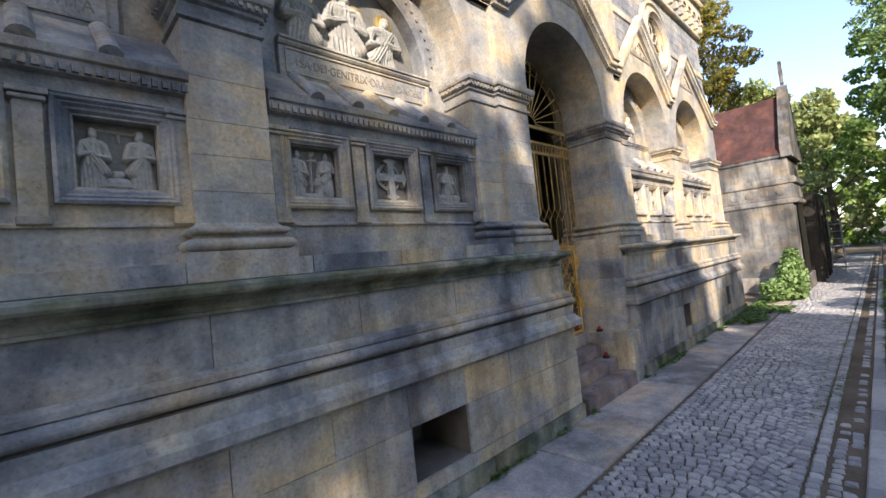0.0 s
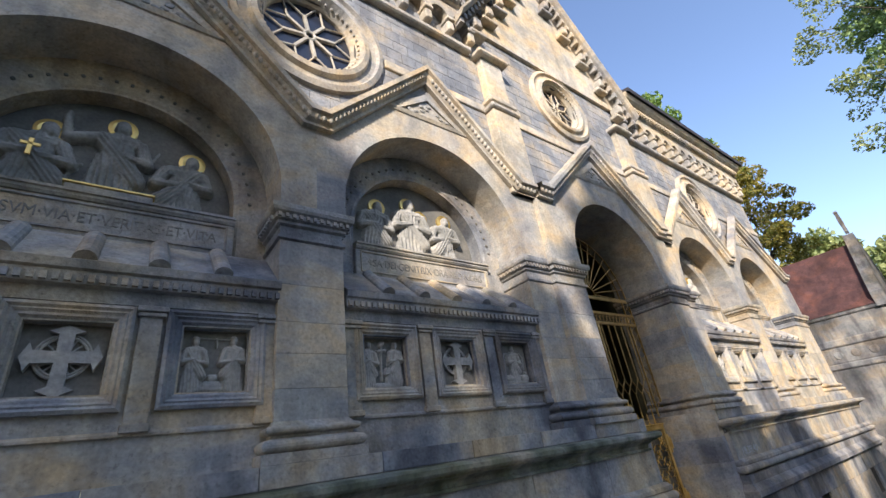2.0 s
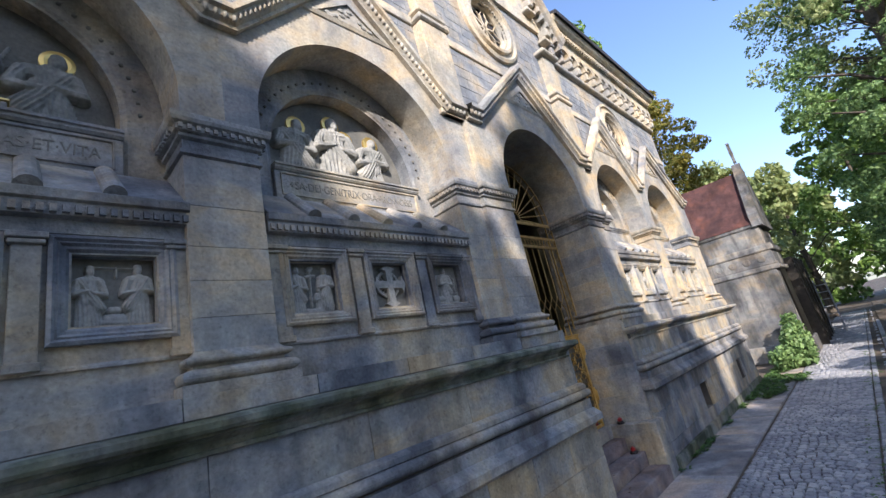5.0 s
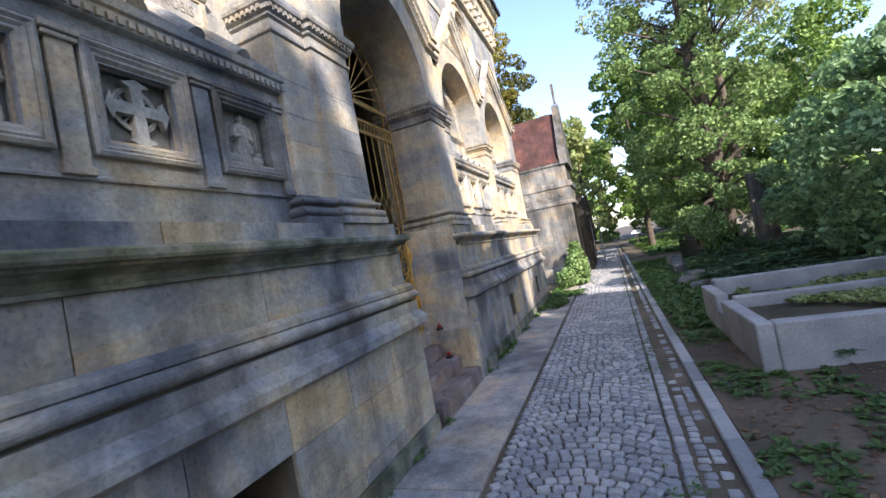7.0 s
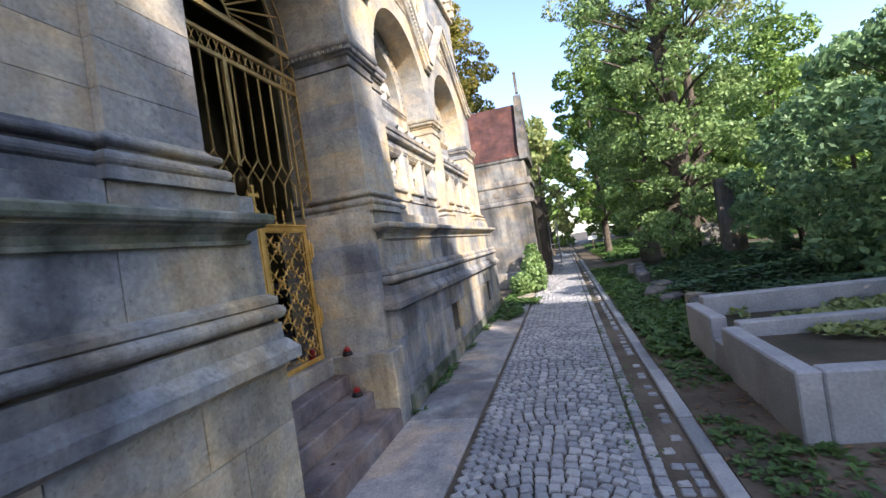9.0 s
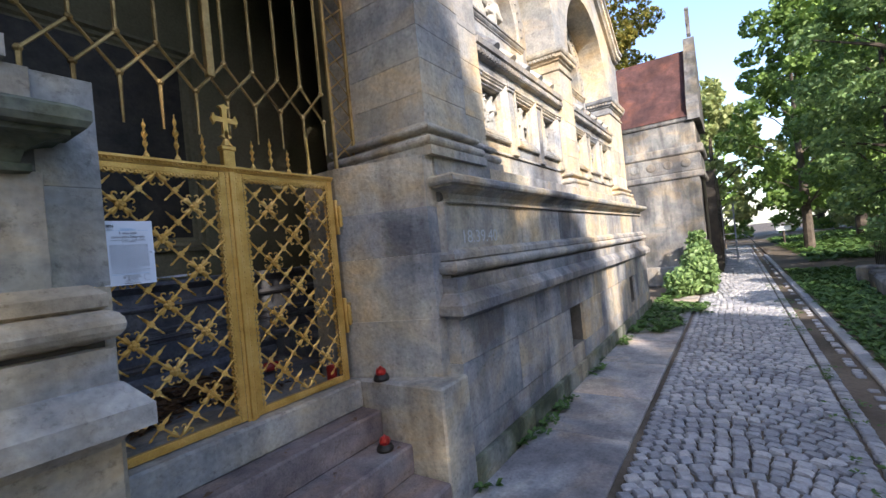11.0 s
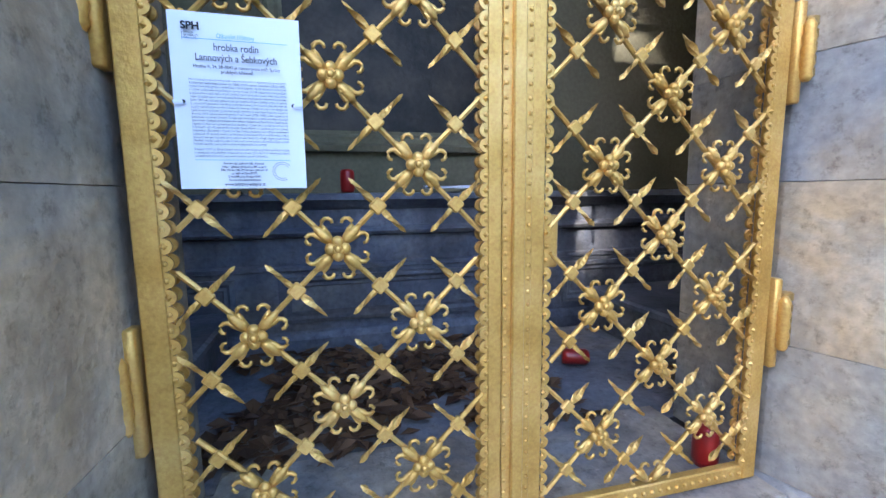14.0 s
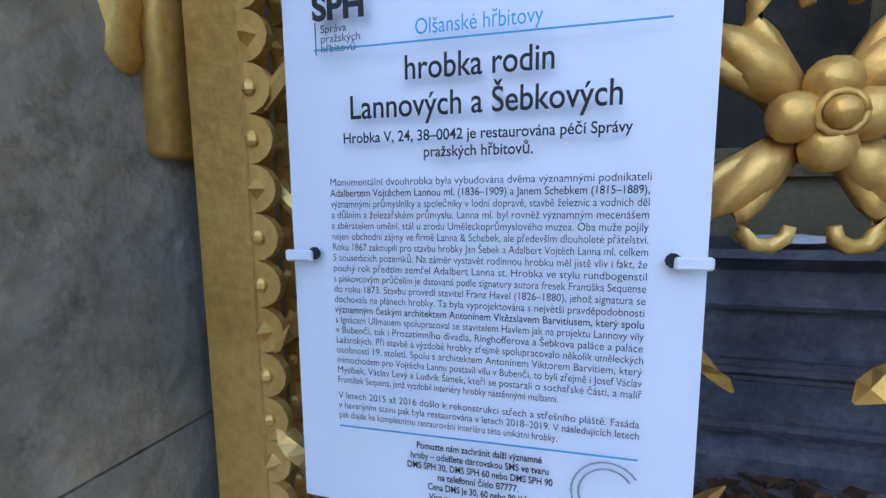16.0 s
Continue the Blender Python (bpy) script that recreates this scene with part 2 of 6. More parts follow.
def sweep(bm, profile, path, closed=False):
    """Runs a profile of (outward, up) along a plan line; outward is to the right of the way."""
    n = len(path)
    P = [Vector((p[0], p[1])) for p in path]
    rings = []
    for i in range(n):
        a = P[i] - P[i - 1] if i > 0 or closed else P[1] - P[0]
        b = P[(i + 1) % n] - P[i] if i < n - 1 or closed else P[-1] - P[-2]
        na, nb = Vector((a.y, -a.x)).normalized(), Vector((b.y, -b.x)).normalized()
        mt = (na + nb)
        mt = mt / max(0.2, mt.dot(na))
        rings.append([bm.verts.new((P[i].x + mt.x * o, P[i].y + mt.y * o, z)) for o, z in profile])
    for i in range(n if closed else n - 1):
        r, s = rings[i], rings[(i + 1) % n]
        for j in range(len(profile) - 1):
            bm.faces.new((r[j], r[j + 1], s[j + 1], s[j]))
    if not closed:
        bm.faces.new(rings[0])
        bm.faces.new(rings[-1])
    return bm


def tube(bm, pts, r, sides=6, taper=None):
    """A round bar along points."""
    rings = []
    for i, p in enumerate(pts):
        p = Vector(p)
        d = (Vector(pts[min(i + 1, len(pts) - 1)]) - Vector(pts[max(i - 1, 0)])).normalized()
        u = d.orthogonal().normalized()
        if i and abs(d.dot(Vector((0, 0, 1)))) < 0.99:
            u = d.cross(Vector((0, 0, 1))).normalized()
        elif not i and abs(d.dot(Vector((0, 0, 1)))) < 0.99:
            u = d.cross(Vector((0, 0, 1))).normalized()
        else:
            u = Vector((1, 0, 0))
        w = d.cross(u)
        rr = taper[i] if taper else r
        rings.append([bm.verts.new(p + (u * math.cos(k * math.tau / sides) + w * math.sin(k * math.tau / sides)) * rr) for k in range(sides)])
    for a, b in zip(rings, rings[1:]):
        for k in range(sides):
            bm.faces.new((a[k], a[(k + 1) % sides], b[(k + 1) % sides], b[k]))
    bm.faces.new(rings[0][::-1])
    bm.faces.new(rings[-1])


def ball(bm, c, r, sx=1, sy=1, sz=1, u=10, v=7):
    bmesh.ops.create_uvsphere(bm, u_segments=u, v_segments=v, radius=r, matrix=Matrix.Translation(c) @ Matrix.Diagonal((sx, sy, sz, 1)))


def lathe(bm, prof, c=(0, 0, 0), n=16):
    """A turned shape of (radius, height)."""
    rings = [[bm.verts.new((c[0] + r * math.cos(k * math.tau / n), c[1] + r * math.sin(k * math.tau / n), c[2] + z)) for k in range(n)] for r, z in prof]
    for a, b in zip(rings, rings[1:]):
        for k in range(n):
            bm.faces.new((a[k], a[(k + 1) % n], b[(k + 1) % n], b[k]))
    bm.faces.new(rings[0][::-1])
    bm.faces.new(rings[-1])


def smooth(ob):
    ob.data.polygons.foreach_set("use_smooth", [True] * len(ob.data.polygons))
    return ob


BLOCKS = {}


def block(parent, name, x0, x1, y0, y1, z0, z1, mat, bev=0.0025):
    """One stone as an object of its own; stones of a size share a mesh."""
    key = (round(x1 - x0, 3), round(y1 - y0, 3), round(z1 - z0, 3), mat.name, bev)
    if key not in BLOCKS:
        bm = bmesh.new()
        w, d, h = key[:3]
        box(bm, -w / 2, w / 2, -d / 2, d / 2, -h / 2, h / 2, bev)
        fix(bm)
        me = bpy.data.meshes.new(name)
        bm.to_mesh(me)
        bm.free()
        me.materials.append(mat)
        BLOCKS[key] = me
    ob = new(name, BLOCKS[key])
    ob.location = ((x0 + x1) / 2, (y0 + y1) / 2, (z0 + z1) / 2)
    ob.parent = parent
    return ob


def course(parent, xs, y0, y1, z0, z1, mat, gap=0.005, proud=0.0):
    """A row of stones between the given joints."""
    for a, b in zip(xs, xs[1:]):
        p = random.uniform(0, proud)
        block(parent, "stone", a + gap / 2, b - gap / 2, y0 - p, y1, z0 + gap / 2, z1 - gap / 2, mat)


# ---- mausoleum facade ----
CX = 7.69
END_L, END_R = -0.55, 15.93
JL, JR = 6.95, 8.45
YL, YP, YD, YF = -0.70, -0.66, -0.42, -0.50
mir = lambda x: 2 * CX - x

plinth_prof_low = [(0.0, 1.08), (0.02, 1.10), (0.035, 1.12), (0.085, 1.13), (0.085, 1.195), (0.03, 1.265), (0.018, 1.27), (0.018, 1.37), (-0.035, 1.373)]
torus = [(-0.035, 1.385), (0.0, 1.393)] + [(0.0 + 0.045 * math.sin(a), 1.438 - 0.045 * math.cos(a)) for a in [k * math.pi / 8 for k in range(1, 8)]] + [(0.0, 1.483), (0.015, 1.493), (0.015, 1.53), (-0.02, 1.56)]
plinth_prof_top = [(-0.04, 1.875), (-0.01, 1.88), (-0.01, 1.90), (-0.03, 1.905), (-0.02, 1.94), (0.02, 1.965), (0.06, 1.975), (0.06, 1.99), (0.09, 1.993), (0.10, 2.01), (0.10, 2.04), (0.07, 2.058), (-0.1, 2.07)]
base_prof = [(0.095, 2.20), (0.095, 2.262), (0.05, 2.266)] + [(0.05 + 0.04 * math.sin(a), 2.305 - 0.037 * math.cos(a)) for a in [k * math.pi / 7 for k in range(1, 7)]] + [(0.05, 2.344), (0.02, 2.352), (0.02, 2.37), (0.04, 2.374)] + [(0.04 + 0.024 * math.sin(a), 2.398 - 0.022 * math.cos(a)) for a in [k * math.pi / 6 for k in range(1, 6)]] + [(0.03, 2.422), (0.02, 2.43), (0.0, 2.455)]
cap_prof = [(o, z + 0.05) for o, z in ((0.0, 3.74), (0.02, 3.75), (0.02, 3.775), (0.0, 3.785), (0.0, 3.86), (0.025, 3.875), (0.025, 3.90), (0.05, 3.91), (0.05, 3.95), (0.075, 3.965), (0.085, 3.99), (0.085, 4.03), (0.0, 4.05))]


def plinth(name, xa, xb, jamb_right, upper):
    """A wing's plinth with its vents cut through."""
    w = thing(name, "stepped ashlar sandstone plinth with mouldings", "wall", kind="structure")
    vs = [(4.18, 4.85)] if not jamb_right else [(10.96, 11.43), (14.15, 14.55)]
    ua, ub = (xa, upper) if not jamb_right else (upper, xb)
    bm = bmesh.new()
    zs = (0.30, 0.75) if not jamb_right else (0.36, 0.80)
    box(bm, xa + 0.01, xb - 0.01, YL + 0.03, 0.6, -0.1, zs[0])
    box(bm, xa + 0.01, xb - 0.01, YL + 0.03, 0.6, zs[1], 1.49)
    box(bm, ua + 0.01, ub - 0.01, YP + 0.03, 0.6, 1.49, 2.07)
    edges = [xa + 0.01] + [q for v in vs for q in v] + [xb - 0.01]
    for a, b in zip(edges[::2], edges[1::2]):
        box(bm, a, b, YL + 0.03, 0.6, *zs)
    for a, b in vs:
        box(bm, a, b, 0.0, 0.6, *zs)
    part("core", fix(bm), JOINT, w)
    L = xb - xa
    xs = lambda n, off: [xa] + [xa + L * (k + off) / n for k in range(1, n)] + [xb]
    course(w, xs(8, 0.1), YL - 0.035, YL + 0.25, -0.1, 0.17, MOSSY)
    for i, (z0, z1) in enumerate([(0.17, zs[0]), zs, (zs[1], 1.11)]):
        j = xs(11, 0.35 * (i % 2))
        if i == 1:
            for a, b in vs:
                j = [q for q in j if q < a - 0.25 or q > b + 0.25] + [a, b]
            j.sort()
            for a, b in zip(j, j[1:]):
                if not any(abs(a - v[0]) < 1e-6 for v in vs):
                    block(w, "stone", a + .0015, b - .0015, YL - random.uniform(0, .003), YL + 0.3, z0 + .0015, z1 - .0015, STONE)
        else:
            course(w, j, YL, YL + 0.3, z0, z1, STONE, proud=0.003)
    us = lambda n, off: [ua] + [ua + (ub - ua) * (k + off) / n for k in range(1, n)] + [ub]
    course(w, us(7, 0.2), YP, YP + 0.3, 1.50, 1.89, STONE)
    course(w, us(9, 0.0), YP + 0.04, YP + 0.5, 2.07, 2.20, STONE)
    s = 0.02
    for nm, prof in (("ledge", plinth_prof_low), ("torus", torus), ("cornice", plinth_prof_top)):
        bm = bmesh.new()
        pa, pb = (ua, ub) if nm == "cornice" else (xa, xb)
        path = [(pa + s, 0.6), (pa + s, YL), (pb - s, YL), (pb - s, YL + 0.16)] if not jamb_right else [(pa + s, YL + 0.16), (pa + s, YL), (pb - s, YL), (pb - s, 0.6)]
        sweep(bm, [(-0.3, prof[0][1])] + prof + [(-0.3, prof[-1][1])], path)
        part(nm, fix(bm), MOSSY if nm == "cornice" and not jamb_right else STONE, w)
    return w


plinth("wall_plinth_west", END_L, 6.86, False, 6.75)
plinth("wall_plinth_east", 8.74, END_R, True, 8.76)

# pilasters: (x0, x1, front)
PIL = [(END_L + 0.1, 0.52, YF), (2.80, 3.32, YF), (5.60, 6.02, YF), (6.02, 6.60, YF - 0.06)]
PIL = PIL + [(mir(b), mir(a), y) for a, b, y in PIL]


def pilaster(x0, x1, yf):
    p = thing("wall_pilaster", "smooth sandstone pilaster with moulded base and cap", "pilaster", kind="structure")
    zz = [2.45, 2.66, 2.90, 3.13, 3.42, 3.79]
    portal = abs((x0 + x1) / 2 - CX) < 1.5
    back = 0.35 if portal else 0.05
    for a, b in zip(zz, zz[1:]):
        block(p, "stone", x0, x1, yf, back, a + .0012, b - .0012, STONE_UP)
    block(p, "stone", x0 + .004, x1 - .004, yf + .004, back, 3.792, 4.095, STONE_UP)
    path = [(x0, back), (x0, yf), (x1, yf), (x1, back)]
    for nm, prof in (("base", base_prof), ("capital", cap_prof)):
        bm = bmesh.new()
        sweep(bm, [(-0.05, prof[0][1])] + prof + [(-0.05, prof[-1][1])], path)
        part(nm, fix(bm), STONE, p)
    bm = bmesh.new()
    n = int((x1 - x0 + 0.1) / 0.055)
    for k in range(n):
        x = x0 - 0.05 + (k + 0.5) * (x1 - x0 + 0.1) / n
        box(bm, x - 0.014, x + 0.014, yf - 0.068, yf - 0.03, 3.965, 4.0)
    for sx in (x0 - 0.06, x1 + 0.06):
        for k in range(int((back - yf) / 0.055)):
            y = yf + 0.03 + k * 0.055
            box(bm, sx - 0.012, sx + 0.012, y - 0.014, y + 0.014, 3.965, 4.0)
    part("dentils", fix(bm), STONE, p)


for q in PIL:
    pilaster(*q)

NICHES = [1.68, 4.48, mir(4.48), mir(1.68)]
APEX = [1.68, 4.48, CX, mir(4.48), mir(1.68)]
R_N, Z_S = 1.12, 4.08
ZV = 5.0
# each gable: edge, foot, apex, foot, edge and the apex height
GABLES = [(END_L + 0.1, END_L + 0.4, 1.68, 2.96, 3.10, 6.27), (3.10, 3.24, 4.48, 5.72, 6.05, 6.27), (6.05, 6.33, CX, mir(6.33), mir(6.05), 6.23)]
GABLES += [(mir(e), mir(d), mir(c), mir(b), mir(a), z) for a, b, c, d, e, z in GABLES[1::-1]]


def ztop(x):
    """The line of the gables' lower edge."""
    for a, b, c, d, e, za in GABLES:
        if a <= x <= e:
            return ZV + (za - ZV) * (max(0, (x - b) / (c - b)) if x < c else max(0, (d - x) / (d - c)))
    return ZV


def arch_wall(cx, r, xa, xb, yf, yb, zs, rise, feet):
    """A gabled wall field with a round arch through it."""
    bm = bmesh.new()
    xs = sorted(set([xa, xb, cx - r, cx + r] + [cx - r * math.cos(math.pi * k / 36) for k in range(37)] + list(feet)))
    lo = lambda x: zs + (rise + math.sqrt(r * r - (x - cx) ** 2) if abs(x - cx) < r - 1e-6 else 0)
    for y in (yf, yb):
        cols = [(bm.verts.new((x, y, lo(x))), bm.verts.new((x, y, ztop(x)))) for x in xs]
        for a, b in zip(cols, cols[1:]):
            bm.faces.new((a[0], b[0], b[1], a[1]))
    bmesh.ops.remove_doubles(bm, verts=bm.verts, dist=1e-5)
    prev = None
    for k in range(-1, 38):
        a = math.pi * min(36, max(0, k)) / 36
        x, z = cx - r * math.cos(a), zs + (rise + r * math.sin(a) if 0 <= k <= 36 else 0)
        q = (bm.verts.new((x, yf, z)), bm.verts.new((x, yb, z)))
        if prev:
            bm.faces.new((prev[0], prev[1], q[1], q[0]))
        prev = q
    bmesh.ops.remove_doubles(bm, verts=bm.verts, dist=1e-5)
    for x in (xa, xb):
        bm.faces.new([bm.verts.new(p) for p in ((x, yf, zs), (x, yb, zs), (x, yb, ztop(x)), (x, yf, ztop(x)))])
    return part("wall_arch_field", fix(bm), STONE_UP, None)


for xa, fa, cx, fb, xb, zap in GABLES:
    yg = YF if cx != CX else YF - 0.08
    w = arch_wall(cx, R_N if cx != CX else 1.07, xa, xb, yg, 0.05 if cx != CX else 0.3, Z_S, 0.18 if cx != CX else 0.13, (fa, fb))
    tagged(w, "pale sandstone gabled field with a round arch", "wall", kind="structure")
    # gable moulding with egg and dart
    g = thing("gable_moulding", "carved gable moulding with a row of eggs", "moulding", kind="structure")
    bm = bmesh.new()
    pts = [(xa, ZV), (fa, ZV), (cx, zap), (fb, ZV), (xb, ZV)]
    prof = [(0.0, 0.0), (0.06, 0.0), (0.06, 0.03), (0.10, 0.06), (0.11, 0.11), (0.15, 0.12), (0.15, 0.17), (0.0, 0.20)]
    rings = []
    for i, (x, z) in enumerate(pts):
        d0 = Vector(pts[i]) - Vector(pts[i - 1]) if i else Vector(pts[1]) - Vector(pts[0])
        d1 = Vector(pts[i + 1]) - Vector(pts[i]) if i < len(pts) - 1 else d0
        n0, n1 = Vector((-d0.y, d0.x)).normalized(), Vector((-d1.y, d1.x)).normalized()
        mt = n0 + n1
        mt = mt / mt.dot(n0)
        rings.append([bm.verts.new((x + mt.x * u, yg - o, z + mt.y * u)) for o, u in prof])
    for a, b in zip(rings, rings[1:]):
        for j in range(len(prof)):
            k = (j + 1) % len(prof)
            bm.faces.new((a[j], a[k], b[k], b[j]))
    part("band", fix(bm), STONE_UP, g)
    bm = bmesh.new()
    for (xa2, za), (xb2, zb) in zip(pts, pts[1:]):
        d = Vector((xb2 - xa2, zb - za))
        n = max(1, int(d.length / 0.062))
        up = Vector((-d.y, d.x)).normalized()
        for k in range(n):
            p = Vector((xa2, za)) + d * (k + .5) / n + up * 0.075
            ball(bm, (p.x, yg - 0.10, p.y), 0.026, 0.9, 1.0, 1.3, 6, 5)
    part("eggs", bm, STONE_UP, g)

# upper wall of small stones
up = thing("wall_upper", "upper wall of small squared grey sandstone blocks", "wall", kind="structure")
YU = -0.40
OCUL = [(3.10, 6.50, 0.86), (CX, 7.50, 0.76), (mir(3.10), 6.50, 0.86)]
bm = bmesh.new()
cx0 = END_L + .1
for ox, oz, orr in OCUL:
    h = orr * .6
    box(bm, cx0, ox - h, YU + 0.012, 0.35, 5.47, 8.3)
    box(bm, ox - h, ox + h, YU + 0.012, 0.35, 5.47, oz - h)
    box(bm, ox - h, ox + h, YU + 0.012, 0.35, oz + h, 8.3)
    cx0 = ox + h
box(bm, cx0, END_R - .1, YU + 0.012, 0.35, 5.47, 8.3)
part("core", fix(bm), JOINT, up)
bm = bmesh.new()
z, r = 5.05, 0
while z < 8.25:
    x = END_L + 0.1 - 0.11 * (r % 2)
    while x < END_R - 0.1:
        w = 0.22
        a, b = max(x, END_L + .1), min(x + w, END_R - .1)
        mx, mz = (a + b) / 2, z + 0.09
        if b - a > 0.03 and mz > ztop(mx) + 0.02 and not any(math.hypot(mx - o[0], mz - o[1]) < o[2] - 0.12 for o in OCUL):
            box(bm, a + .002, b - .002, YU - random.uniform(0, .003), YU + 0.05, z + .002, z + 0.178, 0.003)
        x += w
    z += 0.18
    r += 1
tagged(part("ashlar", fix(bm), ASHLAR, up), "small squared sandstone blocks", kind="stuff")
bm = bmesh.new()
for a, b in ((END_L + .1, 2.20), (4.0, 5.64), (6.2, mir(6.2)), (mir(5.64), mir(4.0)), (mir(2.20), END_R - .1)):
    box(bm, a, b, YU - 0.03, YU + 0.05, 6.42, 6.56, 0.01)
part("string_course", fix(bm), STONE_UP, up)

for ox, oz, orr in OCUL:
    o = thing("window_oculus", "round window with stone rings and star tracery", "window", (ox, YU, oz), kind="structure")
    bm = bmesh.new()
    prof = [(orr, 0.03), (orr, -0.05), (orr * .93, -0.07), (orr * .9, -0.03), (orr * .80, -0.03), (orr * .77, -0.08), (orr * .70, -0.09), (orr * .66, -0.04), (orr * .58, 0.06), (orr * .56, 0.3)]
    rings = [[bm.verts.new((rr * math.cos(k * math.tau / 48), y, rr * math.sin(k * math.tau / 48))) for k in range(48)] for rr, y in prof]
    for a, b in zip(rings, rings[1:]):
        for k in range(48):
            bm.faces.new((a[k], a[(k + 1) % 48], b[(k + 1) % 48], b[k]))
    part("ring", fix(bm), STONE_UP, o)
    bm = bmesh.new()
    for k in range(44):
        a = k * math.tau / 44
        ball(bm, (orr * .64 * math.cos(a), -0.02, orr * .64 * math.sin(a)), 0.02, 1, 1, 1, 5, 4)
    part("beads", bm, STONE_UP, o)
    bm = bmesh.new()
    bmesh.ops.create_circle(bm, cap_ends=True, segments=32, radius=orr * .58, matrix=Matrix.Translation((0, 0.10, 0)) @ Matrix.Rotation(radians(90), 4, "X"))
    part("pane", bm, GLASS, o)
    bm = bmesh.new()
    for k in range(8):
        a = k * math.tau / 8 + .2
        m = Matrix.Rotation(-a, 4, "Y")
        box(bm, 0.05, orr * .36, 0.06, 0.10, -0.018, 0.018, 0.004, m)
        for s in (-1, 1):
            tube(bm, [m @ Vector((orr * .34, .08, 0)), m @ Vector((orr * .56, .08, s * orr * .2))], 0.012, 5)
    tube(bm, [(0.06 * math.cos(k * math.tau / 16), .07, 0.06 * math.sin(k * math.tau / 16)) for k in range(17)], 0.02, 6)
    part("tracery", fix(bm), STONE_UP, o)

# arcaded corbel tables and cornices
def corbels(x0, x1, zb, name="corbel_table"):
    c = thing(name, "arcaded corbel table under a dentilled cornice", "cornice", kind="structure")
    n = max(1, round((x1 - x0) / 0.40))
    s = (x1 - x0) / n
    bm = bmesh.new()
    box(bm, x0, x1, YU - 0.10, YU + .1, zb, zb + 0.10, 0.02)
    part("ledge", fix(bm), STONE_UP, c)
    for k in range(n + 1):
        x = x0 + k * s
        bm = bmesh.new()
        box(bm, x - 0.06, x + 0.06, YU - 0.16, YU + .05, zb + 0.16, zb + 0.36, 0.02)
        box(bm, x - 0.075, x + 0.075, YU - 0.19, YU + .05, zb + 0.36, zb + 0.42, 0.01)
        part("corbel", fix(bm), STONE_UP, c)
    bm = bmesh.new()
    r = s / 2 - 0.055
    for k in range(n):
        cx = x0 + (k + .5) * s
        pa = [(cx - r * math.cos(math.pi * j / 10), zb + .42 + r * math.sin(math.pi * j / 10)) for j in range(11)]
        pa = [(cx - s / 2, zb + .42)] + pa + [(cx + s / 2, zb + .42)]
        cols = [[bm.verts.new((x, y, zz)) for y, zz in ((YU - .17, z), (YU - .17, zb + .75), (YU + .0, z))] for x, z in pa]
        for a, b in zip(cols, cols[1:]):
            bm.faces.new((a[0], b[0], b[1], a[1]))
            bm.faces.new((a[0], a[2], b[2], b[0]))
    part("arcade", fix(bm), STONE_UP, c)
    bm = bmesh.new()
    sweep(bm, [(-.1, zb + .70), (.17, zb + .72), (.17, zb + .78), (.20, zb + .80), (.20, zb + .90), (.30, zb + .92), (.36, zb + 0.97), (.40, zb + 1.05), (-.1, zb + 1.06)], [(x0, YU), (x1, YU)])
    part("cornice", fix(bm), STONE_UP, c)
    bm = bmesh.new()
    for k in range(int((x1 - x0) / 0.11)):
        x = x0 + .05 + k * 0.11
        box(bm, x - .03, x + .03, YU - .28, YU - .18, zb + .81, zb + .90)
    part("dentils", fix(bm), STONE_UP, c)


GL, GR = 5.62, mir(5.62)
corbels(END_L + 0.1, GL - 0.06, 7.55)
corbels(GR + 0.06, END_R - 0.1, 7.55)

